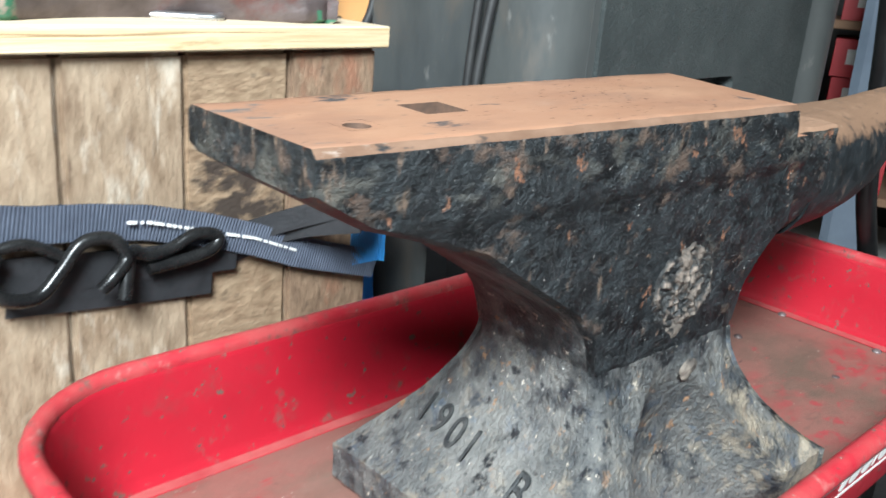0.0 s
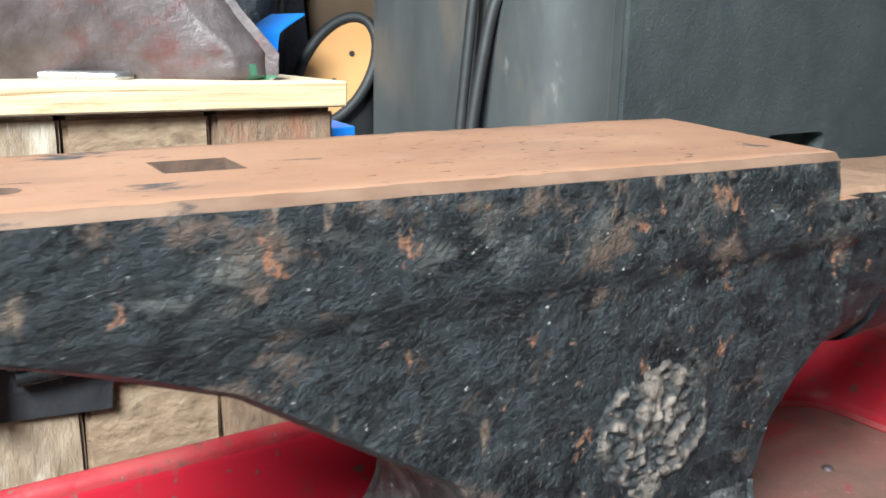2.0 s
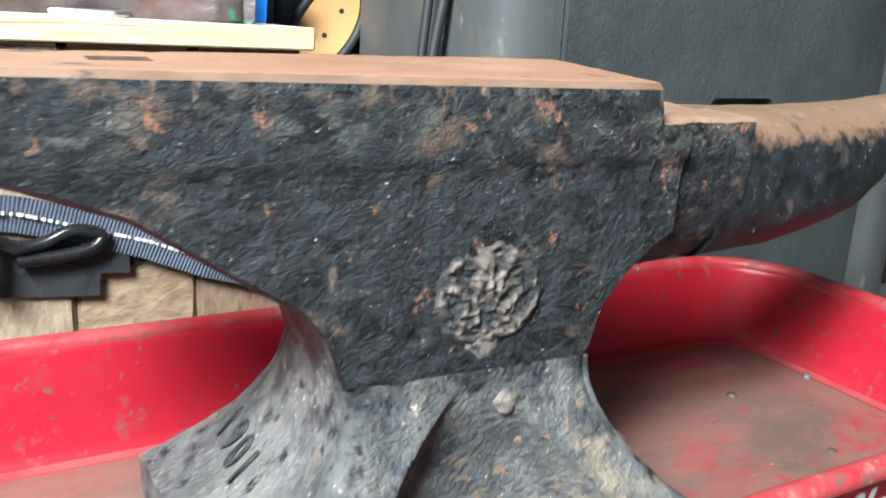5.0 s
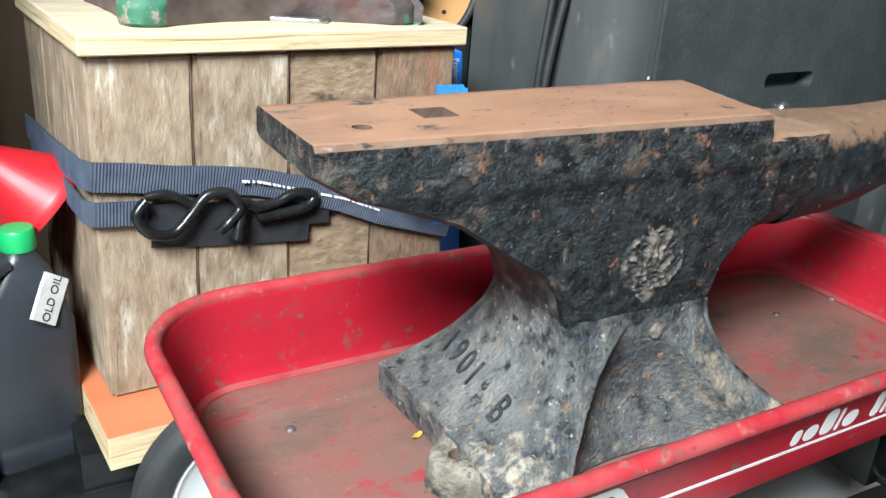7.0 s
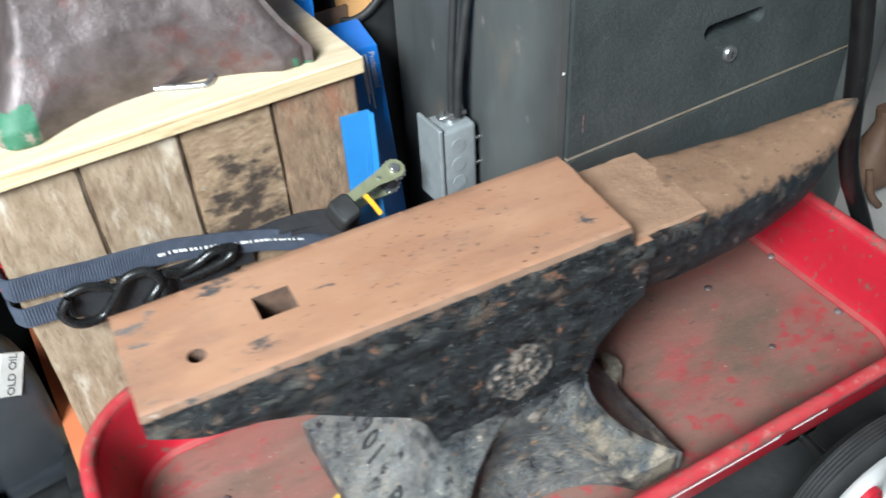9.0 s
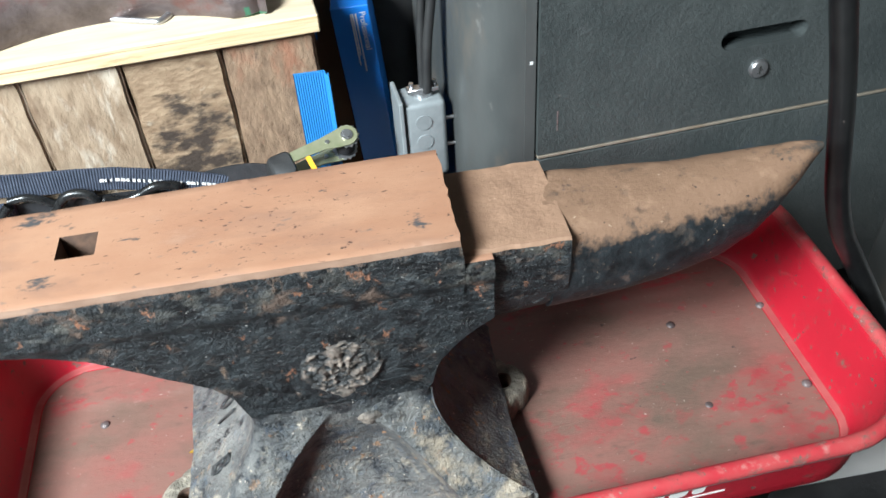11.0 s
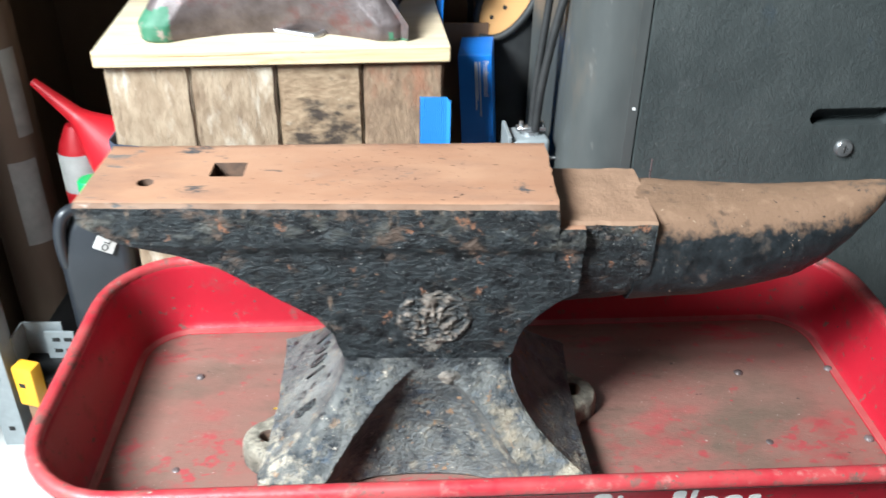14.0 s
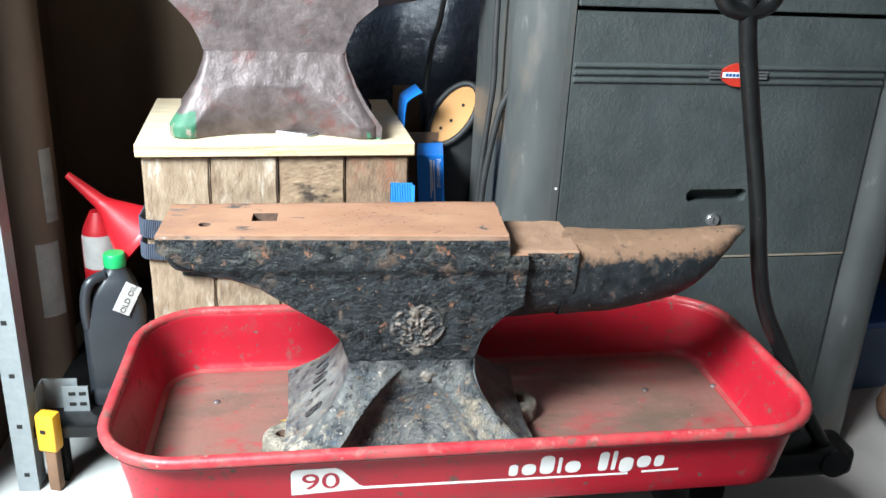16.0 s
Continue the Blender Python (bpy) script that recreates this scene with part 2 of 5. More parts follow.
M_wood_red = mat("redwood_stained_timber", (0.15, 0.092, 0.058), (0.29, 0.19, 0.122), 80, 0.8, 1.0, 130,
                 [((0.25, 0.115, 0.068), 16, 0.56, 0.12, 0.85, ("z", 0.26, 0.36, 0.09)), ((0.34, 0.26, 0.18), 70, 0.62, 0.1, 0.85), ((0.06, 0.036, 0.026), 30, 0.60, 0.07, 0.85)], stretch=(1, 1, 0.5), bdist=0.002)
M_wood_dark = mat("oil_marked_timber", (0.19, 0.118, 0.07), (0.34, 0.236, 0.15), 70, 0.8, 1.0, 130,
                  [((0.45, 0.37, 0.28), 50, 0.62, 0.12, 0.85), ((0.045, 0.03, 0.022), 30, 0.585, 0.12, 0.85, ("r", (0.285, 0.0, 0.27), 0.1, 0.24))], stretch=(0.7, 1, 1.2), bdist=0.002)
M_ply = mat("pale_plywood", (0.55, 0.425, 0.285), (0.67, 0.55, 0.395), 50, 0.7, 0.3, 200, [((0.46, 0.28, 0.14), 14, 0.68, 0.05, 0.7)], stretch=(0.25, 2.0, 2.0), bdist=0.001)
M_ply_edge = mat("plywood_edge", (0.50, 0.36, 0.20), (0.70, 0.55, 0.35), 60, 0.8, 0.5, 200, [((0.30, 0.185, 0.09), 40, 0.56, 0.06, 0.85, None, (0.06, 0.06, 4.2)), ((0.40, 0.27, 0.14), 24, 0.60, 0.08, 0.85, None, (0.3, 0.3, 1.5))], stretch=(0.12, 0.12, 3.4), bdist=0.001)
M_orange_ply = mat("orange_coated_board", (0.46, 0.13, 0.055), (0.52, 0.17, 0.075), 10, 0.55, 0.15, 70, stretch=(0.3, 1, 1))
# the palest patches paint in a silvery sheen on the brown iron
M_old_iron = mat("bare_brown_iron", (0.075, 0.057, 0.056), (0.17, 0.135, 0.133), 24, 0.46, 0.4, 120,
                 [((0.14, 0.05, 0.045), 14, 0.56, 0.14, 0.45), ((0.20, 0.172, 0.168), 30, 0.62, 0.14, 0.45), ((0.04, 0.03, 0.03), 120, 0.68, 0.05, 0.6)], metal=0.3, bdist=0.003)
M_green_paint = mat("chipped_green_paint", (0.022, 0.12, 0.065), (0.05, 0.16, 0.095), 40, 0.6, 0.4, 120, [((0.25, 0.2, 0.16), 60, 0.55, 0.06, 0.7)])
M_cabinet = mat("dark_grey_hammered_enamel", (0.041, 0.048, 0.048), (0.060, 0.068, 0.067), 14, 0.46, 0.8, 400,
                [((0.088, 0.094, 0.095), 24, 0.64, 0.12, 0.5), ((0.038, 0.055, 0.075), 9, 0.60, 0.14, 0.45), ((0.10, 0.10, 0.095), 90, 0.67, 0.05, 0.6, None, (1, 1, 0.5)), ((0.2, 0.2, 0.19), 160, 0.75, 0.02, 0.6)], bdist=0.0014, spec=0.28)
M_cabinet_side = mat("grey_cabinet_side_enamel", (0.048, 0.052, 0.052), (0.078, 0.082, 0.080), 12, 0.36, 0.3, 160,
                     [((0.105, 0.086, 0.070), 9, 0.52, 0.16, 0.6), ((0.12, 0.118, 0.112), 44, 0.64, 0.07, 0.55), ((0.3, 0.29, 0.27), 60, 0.72, 0.03, 0.6)], stretch=(1, 1, 0.35), bdist=0.001)
M_edge_metal = mat("bare_edge_metal", (0.34, 0.30, 0.25), (0.22, 0.17, 0.12), 30, 0.5, 0.2, metal=0.4)
M_gap = mat("dark_gap", (0.008, 0.008, 0.008), (0.014, 0.013, 0.012), 20, 0.9, 0.0)
M_steel = mat("bright_steel", (0.55, 0.55, 0.56), (0.42, 0.42, 0.43), 40, 0.3, 0.1, 200, metal=0.9)
M_galv = mat("galvanised_steel", (0.29, 0.315, 0.325), (0.24, 0.262, 0.27), 60, 0.42, 0.15, 220, metal=0.25)
M_zinc = mat("yellow_zinc_plate", (0.25, 0.265, 0.155), (0.33, 0.325, 0.215), 60, 0.35, 0.1, metal=0.45)
M_black_metal = mat("black_painted_tube", (0.004, 0.004, 0.0045), (0.009, 0.009, 0.009), 40, 0.33, 0.25, 130, [((0.10, 0.08, 0.07), 60, 0.68, 0.04, 0.6), ((0.22, 0.20, 0.19), 130, 0.70, 0.03, 0.6)], bdist=0.001, spec=0.3)
M_hook = mat("black_hook_steel", (0.012, 0.012, 0.013), (0.03, 0.03, 0.03), 60, 0.28, 0.1, metal=0.5)
M_rubber = mat("black_rubber", (0.013, 0.013, 0.014), (0.024, 0.024, 0.024), 30, 0.6, 0.2)
M_strap = mat("blue_grey_webbing", (0.034, 0.042, 0.064), (0.058, 0.07, 0.10), 50, 0.6, 0.2, 300)
M_black_strap = mat("black_webbing", (0.012, 0.012, 0.014), (0.022, 0.022, 0.025), 50, 0.65, 0.3, 300)
M_blue = mat("bright_blue_card", (0.006, 0.16, 0.60), (0.008, 0.19, 0.66), 8, 0.4, 0.05)
M_blue_dark = mat("dark_blue_card", (0.005, 0.06, 0.22), (0.006, 0.075, 0.27), 8, 0.45, 0.05)
M_blue_strip = mat("ribbed_blue_plastic", (0.02, 0.19, 0.47), (0.03, 0.22, 0.52), 8, 0.45, 0.05)
M_tan = mat("tan_fibreboard", (0.46, 0.215, 0.07), (0.53, 0.265, 0.095), 9, 0.75, 0.2, 90)
M_card_in = mat("brown_cardboard", (0.16, 0.085, 0.05), (0.21, 0.12, 0.07), 9, 0.85, 0.1)
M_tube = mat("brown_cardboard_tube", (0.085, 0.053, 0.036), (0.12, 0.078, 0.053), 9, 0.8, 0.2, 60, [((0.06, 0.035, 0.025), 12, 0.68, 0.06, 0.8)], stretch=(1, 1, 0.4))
M_paper = mat("crumpled_white_paper", (0.40, 0.385, 0.365), (0.55, 0.53, 0.51), 24, 0.6, 0.5, 40, bdist=0.003)
# white paper again, with the dim corner's shade put into its colour
M_tube_paper = mat("shaded_tube_label", (0.16, 0.15, 0.14), (0.24, 0.225, 0.21), 24, 0.7, 0.5, 40, bdist=0.003)
M_ink = mat("black_ink", (0.02, 0.02, 0.022), (0.03, 0.03, 0.03), 30, 0.6, 0.0)
M_jug = mat("charcoal_plastic", (0.018, 0.021, 0.026), (0.028, 0.031, 0.037), 10, 0.36, 0.15, 90)
M_green_cap = mat("green_plastic", (0.008, 0.32, 0.09), (0.01, 0.36, 0.11), 10, 0.4, 0.05)
M_red_plastic = mat("red_plastic", (0.52, 0.012, 0.02), (0.46, 0.01, 0.018), 6, 0.42, 0.08)
M_yellow = mat("yellow_plastic", (0.82, 0.40, 0.03), (0.76, 0.36, 0.025), 12, 0.45, 0.1)
M_wallply = mat("brown_wall_board", (0.085, 0.052, 0.03), (0.13, 0.082, 0.048), 7, 0.8, 0.2, 60, [((0.05, 0.03, 0.02), 7, 0.62, 0.15, 0.8)], stretch=(1, 1, 0.4))
M_bag = mat("dark_plastic_sheet", (0.014, 0.017, 0.024), (0.026, 0.032, 0.045), 6, 0.28, 0.6, 14, bdist=0.02)
M_concrete = mat("pale_concrete", (0.36, 0.355, 0.345), (0.46, 0.455, 0.44), 5, 0.8, 0.3, 70, [((0.28, 0.27, 0.25), 4, 0.6, 0.2, 0.8)], bdist=0.001)
M_mat_rubber = mat("black_floor_mat", (0.014, 0.014, 0.015), (0.03, 0.03, 0.03), 14, 0.7, 0.4, 120)
# kept dark so the added walls bounce little fill
M_wall = mat("dark_grey_block_wall", (0.04, 0.04, 0.039), (0.065, 0.065, 0.062), 4, 0.85, 0.3, 40)
# dark colour keeps bounce from the unseen ceiling low
M_ceiling = mat("dark_ceiling_board", (0.045, 0.04, 0.035), (0.07, 0.062, 0.052), 3, 0.85, 0.2)
M_badge_red = mat("red_badge_enamel", (0.50, 0.035, 0.02), (0.44, 0.03, 0.018), 30, 0.3, 0.02)
M_wheel_white = mat("white_wheel_disc", (0.74, 0.73, 0.72), (0.66, 0.65, 0.64), 20, 0.35, 0.05)


# ---- mesh helpers ----
def part(name, bm, material, parent=None, label="", smooth=True, m=None, angle=40):
    mats = material if isinstance(material, (list, tuple)) else [material]
    bmesh.ops.recalc_face_normals(bm, faces=bm.faces)
    me = bpy.data.meshes.new(name)
    bm.to_mesh(me)
    bm.free()
    for x in mats:
        me.materials.append(x)
    if smooth:
        me.polygons.foreach_set("use_smooth", [True] * len(me.polygons))
        me.set_sharp_from_angle(angle=radians(angle))
    ob = new(name, me)
    if parent is not None:
        ob.parent = parent
    if m is not None:
        ob.matrix_basis = m
    if label:
        ob["label"] = label
    return ob


def thing(name, m, label, category, group="", kind=""):
    e = new(name)
    e.empty_display_size = 0.05
    e.matrix_basis = m
    return tagged(e, label, category, group, kind)


def box(bm, x0, x1, y0, y1, z0, z1, bevel=0.0, seg=2, mi=0):
    r = bmesh.ops.create_cube(bm, size=1)
    for v in r["verts"]:
        v.co = Vector(((x0 + x1) / 2 + v.co.x * (x1 - x0), (y0 + y1) / 2 + v.co.y * (y1 - y0), (z0 + z1) / 2 + v.co.z * (z1 - z0)))
    fs = {f for v in r["verts"] for f in v.link_faces}
    for f in fs:
        f.material_index = mi
    if bevel:
        es = list({e for v in r["verts"] for e in v.link_edges})
        bmesh.ops.bevel(bm, geom=es, offset=bevel, segments=seg, affect="EDGES", profile=0.5, material=-1)
    return bm


def ring_loft(bm, rings, cap0=True, cap1=True, mi=0, closed=True):
    vs = [[bm.verts.new(p) for p in r] for r in rings]
    n = len(vs[0])
    for a, b in zip(vs, vs[1:]):
        for i in range(n if closed else n - 1):
            f = bm.faces.new((a[i], a[(i + 1) % n], b[(i + 1) % n], b[i]))
            f.material_index = mi
    if cap0:
        bm.faces.new(list(reversed(vs[0]))).material_index = mi
    if cap1:
        bm.faces.new(vs[-1]).material_index = mi
    return vs


def circle(c, axis, r, n=16, ref=None):
    axis = Vector(axis).normalized()
    u = Vector(ref) if ref else axis.orthogonal()
    u = (u - axis * u.dot(axis)).normalized()
    v = axis.cross(u)
    return [Vector(c) + r * (math.cos(2 * math.pi * i / n) * u + math.sin(2 * math.pi * i / n) * v) for i in range(n)]


def cyl(bm, p0, p1, r0, r1=None, n=20, mi=0, cap=True):
    r1 = r0 if r1 is None else r1
    ax = Vector(p1) - Vector(p0)
    ring_loft(bm, [circle(p0, ax, r0, n), circle(p1, ax, r1, n)], cap, cap, mi)
    return bm


def lathe(bm, prof, n=32, mi=0, m=None):
    """prof: (radius, height) pairs, turned about z."""
    rings = []
    for r, z in prof:
        rings.append([Vector((r * math.cos(2 * math.pi * i / n), r * math.sin(2 * math.pi * i / n), z)) for i in range(n)])
    if m is not None:
        rings = [[m @ p for p in r] for r in rings]
    ring_loft(bm, rings, True, True, mi)
    return bm


def smooth_path(pts, sub=8):
    pts = [Vector(p) for p in pts]
    out = []
    for i in range(len(pts) - 1):
        p0, p1, p2, p3 = pts[max(i - 1, 0)], pts[i], pts[i + 1], pts[min(i + 2, len(pts) - 1)]
        for k in range(sub):
            t = k / sub
            out.append(0.5 * ((2 * p1) + (p2 - p0) * t + (2 * p0 - 5 * p1 + 4 * p2 - p3) * t * t + (3 * p1 - p0 - 3 * p2 + p3) * t ** 3))
    return out + [pts[-1]]


def sweep(bm, pts, r, n=12, sub=8, mi=0, radii=None, smoothed=True):
    p = smooth_path(pts, sub) if smoothed else [Vector(q) for q in pts]
    rings, ref = [], None
    for i, c in enumerate(p):
        ax = (p[min(i + 1, len(p) - 1)] - p[max(i - 1, 0)]).normalized()
        u = ref if ref is not None else ax.orthogonal()
        u = (u - ax * u.dot(ax)).normalized()
        ref = u
        rr = r if radii is None else radii(i / (len(p) - 1))
        rings.append(circle(c, ax, rr, n, u))
    ring_loft(bm, rings, True, True, mi)
    return bm


def ribbon(bm, pts, up, width, thick, sub=8, mi=0):
    """A flat band along pts, its width along up."""
    p = smooth_path(pts, sub)
    up = Vector(up).normalized()
    rings = []
    for i, c in enumerate(p):
        ax = (p[min(i + 1, len(p) - 1)] - p[max(i - 1, 0)]).normalized()
        w = (up - ax * up.dot(ax)).normalized()
        nn = ax.cross(w)
        rings.append([c + w * width / 2 + nn * thick / 2, c + w * width / 2 - nn * thick / 2, c - w * width / 2 - nn * thick / 2, c - w * width / 2 + nn * thick / 2])
    ring_loft(bm, rings, True, True, mi)
    return bm


def text_bm(body, size, depth=0.0004, align="LEFT"):
    cu = bpy.data.curves.new("lettering", "FONT")
    cu.body, cu.size, cu.extrude, cu.align_x = body, size, depth, align
    ob = bpy.data.objects.new("lettering", cu)
    scene.collection.objects.link(ob)
    bpy.context.view_layer.update()
    me = bpy.data.meshes.new_from_object(ob.evaluated_get(bpy.context.evaluated_depsgraph_get()))
    bpy.data.objects.remove(ob)
    bm = bmesh.new()
    bm.from_mesh(me)
    bpy.data.meshes.remove(me)
    return bm


def rough_noise(p, s):
    return noise.noise(Vector(p) * s)


def rrect(hl, hw, r, z, n=9):
    pts = []
    for k, (sx, sy) in enumerate(((1, 1), (-1, 1), (-1, -1), (1, -1))):
        for i in range(n):
            a = radians(k * 90 + 90 * i / (n - 1))
            pts.append(Vector((sx * (hl - r) + r * math.cos(a), sy * (hw - r) + r * math.sin(a), z)))
    return pts


# ---- structure ----
GROUND = -0.085  # the slab lies a little under the origin
bm = bmesh.new()
box(bm, -60, 60, -60, 60, -0.2, GROUND)
tagged(part("ground", bm, M_concrete), "pale grey concrete slab, sunlit and dusty", "ground", kind="structure")
bm = bmesh.new()
box(bm, -0.74, 2.3, 1.0, 1.1, GROUND, 2.45)
tagged(part("wall_north", bm, M_wallply), "brown stained board wall in shade", "wall", kind="structure")
# added wall that closes the right side and keeps it dim
bm = bmesh.new()
box(bm, 2.3, 2.4, -2.4, 1.1, GROUND, 2.45)
tagged(part("wall_east", bm, M_wall), "added dark grey wall closing off light from the right", "wall", kind="structure")
# unseen wall added to limit fill light, with an opening for some of it
bm = bmesh.new()
box(bm, 1.5, 2.3, -2.4, -2.3, GROUND, 2.45)
box(bm, -0.5, 1.5, -2.4, -2.3, 2.15, 2.45)
tagged(part("wall_south", bm, M_wall), "added unseen grey wall, opened to admit some frontal fill light", "wall", kind="structure")
# added to block light from the left and shade the corner behind
bm = bmesh.new()
box(bm, -0.84, -0.74, 0.2, 1.1, GROUND, 2.45)
tagged(part("wall_west", bm, M_wallply), "added brown board wall that shades the left corner", "wall", kind="structure")
# added out of view against sky fill; stops short so the sun passes
bm = bmesh.new()
box(bm, -0.5, 2.4, -2.4, 1.1, 2.45, 2.55)
tagged(part("ceiling", bm, M_ceiling), "added board ceiling out of view, holding back sky light", "ceiling", kind="structure")


# ---- wagon ----
WAGON = pose(0.0815, 0.038, 0.2, 0.5, -0.6, 1.76)


def wagon():
    w = thing("toy_wagon", WAGON, "scuffed red steel pull wagon with a rust-worn floor, carrying an anvil", "wagon")
    HL, HW, R = 0.4803, 0.2072, 0.104
    prof_out = [(-0.034, -0.014), (-0.029, -0.013), (-0.026, -0.008), (-0.0235, 0.012), (-0.016, 0.05), (-0.010, 0.086)]
    lip = [(-0.010 + 0.0085 + 0.0085 * math.cos(radians(a)), 0.0935 + 0.0085 * math.sin(radians(a))) for a in range(200, 561, 30)]
    prof_in = [(-0.004, 0.0965), (-0.0085, 0.094), (-0.0118, 0.087), (-0.018, 0.05), (-0.027, 0.014), (-0.032, 0.0055), (-0.0350, 0.0038), (-0.0385, 0.0029), (-0.0425, 0.0022)]

    def rings(prof):
        return [rrect(HL + o, HW + o, max(R + o * 1.2, 0.02), z) for o, z in prof]

    bm = bmesh.new()
    ring_loft(bm, rings(prof_out), False, False)
    ring_loft(bm, rings(prof_in), False, False)
    part("tray_wall", bm, M_red, w)
    bm = bmesh.new()
    ring_loft(bm, rings(lip), False, False)
    part("rolled_rim", bm, M_red_rim, w, "worn rolled rim with bare scuffs")
    bm = bmesh.new()
    ring_loft(bm, rings([(-0.0335, 0.0050), (-0.0355, 0.0041), (-0.0385, 0.0034), (-0.0405, 0.0029), (-0.0415, 0.0022)]), False, False)
    part("floor_fold", bm, M_fold, w, "pink fold where the floor meets the wall, its highlight painted in")
    bm = bmesh.new()
    hem = [(-0.0015 + 0.0091 * math.cos(radians(a)), 0.0935 + 0.0091 * math.sin(radians(a))) for a in range(262, 323, 12)]
    ring_loft(bm, rings(hem), False, False)
    part("rim_hem", bm, M_hem, w, "bare grey metal hem under the rim")
    def ease(v, a, b):
        k = min(1, max(0, (v - a) / (b - a)))
        return k * k * (3 - 2 * k)

    # floor sheet pressed into long shallow panels
    bm = bmesh.new()
    rows = []
    for k in range(31):
        f = 1 - k / 30
        r = rrect((HL - 0.0385) * f + 0.002, (HW - 0.0385) * f + 0.002, 0.062 * f + 0.001, 0.0016, 17)
        for v in r:
            edge = min(1, (1 - f) / 0.12)
            inner = ease(0.40 - abs(v.x), 0.0, 0.012)
            rib = ease(v.y, -0.030, -0.024) * (1 - ease(v.y, 0.102, 0.110))
            v.z += edge * (0.0022 * inner * (1 - rib) - 0.0008 * (1 - inner))
        rows.append(r)
    ring_loft(bm, rows, False, True)
    for _ in range(2):
        bmesh.ops.subdivide_edges(bm, edges=[e for e in bm.edges if e.calc_length() > 0.03], cuts=1, use_grid_fill=True)
    part("floor_pan", bm, M_red_floor, w, "rusty floor with worn red paint", angle=60)
    for x, y in ((0.32, 0.055), (0.313, -0.07), (0.432, -0.068), (0.439, 0.058), (-0.362, 0.076), (-0.359, -0.083)):
        bm = bmesh.new()
        lathe(bm, [(0.0058, 0.001), (0.0055, 0.0025), (0.004, 0.0042), (0.0015, 0.005)], 16, m=Matrix.Translation((x, y, 0)))
        part("rivet", bm, M_old_iron, w)

    # white number tag with its long stripe on the near side
    def wall_y(h):
        return -(HW - 0.0235 + 0.0135 * (h - 0.012) / 0.074)

    def plate(name, poly, material, lift, label=""):
        bm = bmesh.new()
        a = [bm.verts.new((x, wall_y(h) - lift, h)) for x, h in poly]
        c = [bm.verts.new((x, wall_y(h) + 0.001, h)) for x, h in poly]
        n = len(a)
        bm.faces.new(a)
        bm.faces.new(list(reversed(c)))
        for i in range(n):
            bm.faces.new((a[i], c[i], c[(i + 1) % n], a[(i + 1) % n]))
        return part(name, bm, material, w, label, smooth=False)

    arc = [(-0.236 + 0.008 * math.cos(radians(t)), 0.058 + 0.008 * math.sin(radians(t))) for t in range(180, 89, -15)]
    plate("number_tag", [(-0.244, 0.022)] + arc + [(-0.188, 0.066), (-0.181, 0.062), (-0.158, 0.0335), (-0.152, 0.0305), (0.201, 0.0265), (0.201, 0.0235), (-0.155, 0.0262)], M_white_decal, 0.0008, "white number tag with a long thin stripe")
    plate("stripe", [(0.2205, 0.0285), (0.272, 0.0295), (0.272, 0.0262), (0.2205, 0.0252)], M_white_decal, 0.0008)
    bm = text_bm("90", 0.041, 0.0002)
    for v in bm.verts:
        v.co = Vector((-0.232 + v.co.x * 1.22, wall_y(0.029 + v.co.y) - 0.0012 - v.co.z, 0.031 + v.co.y * 0.95))
    part("number", bm, M_red_decal, w, "dark red number on the white tag", smooth=False)
    # the maker's wordmark as plain white blocks
    x = 0.036
    for wd, h0, h1 in ((0.012, 0.033, 0.053), (0.019, 0.033, 0.053), (0.019, 0.033, 0.066), (0.005, 0.033, 0.062), (0.021, 0.033, 0.054),
                       (0.0, 0, 0), (0.013, 0.033, 0.067), (0.006, 0.033, 0.068), (0.019, 0.028, 0.055), (0.019, 0.035, 0.056), (0.013, 0.035, 0.056)):
        if not wd:
            x += 0.019
            continue
        r = min(wd, h1 - h0) * 0.42
        pts = []
        for k, (cx, cz) in enumerate(((x + wd - r, h1 - r), (x + r, h1 - r), (x + r, h0 + r), (x + wd - r, h0 + r))):
            pts += [(cx + r * math.cos(radians(k * 90 + q)), cz + r * math.sin(radians(k * 90 + q))) for q in (0, 30, 60, 90)]
        plate("wordmark_block", pts, M_white_decal, 0.0008)
        x += wd + 0.0052

    # undercarriage
    for sx in (-0.366, 0.36):
        bm = bmesh.new()
        box(bm, sx - 0.03, sx + 0.03, -0.12, 0.12, -0.165, -0.004, 0.006)
        cyl(bm, (sx, -0.21, -0.158), (sx, 0.21, -0.158), 0.007, n=12)
        part("axle_bracket", bm, M_black_metal, w)
    for sx in (-0.366, 0.36):
        for sy in (-1, 1):
            m = Matrix.Translation((sx, sy * 0.212, -0.158)) @ Matrix.Rotation(radians(-90 * sy), 4, "X")
            bm = bmesh.new()
            prof = [(0.084, -0.021), (0.1, -0.024), (0.110, -0.02), (0.1155, -0.012)]
            for k in range(5):
                z = -0.010 + 0.005 * k
                prof += [(0.1165, z - 0.0016), (0.1145, z), (0.1165, z + 0.0016)]
            prof += [(0.1155, 0.013), (0.110, 0.02), (0.1, 0.024), (0.084, 0.021)]
            prof = [(r * 1.09, z * 0.92) for r, z in prof]
            n = 48
            rr = [[m @ Vector((r * math.cos(2 * math.pi * i / n), r * math.sin(2 * math.pi * i / n), z)) for i in range(n)] for r, z in prof]
            ring_loft(bm, rr + [rr[0]], False, False)
            wheel = part("wheel", bm, M_rubber, w, "black ribbed rubber tyre")
            bm = bmesh.new()
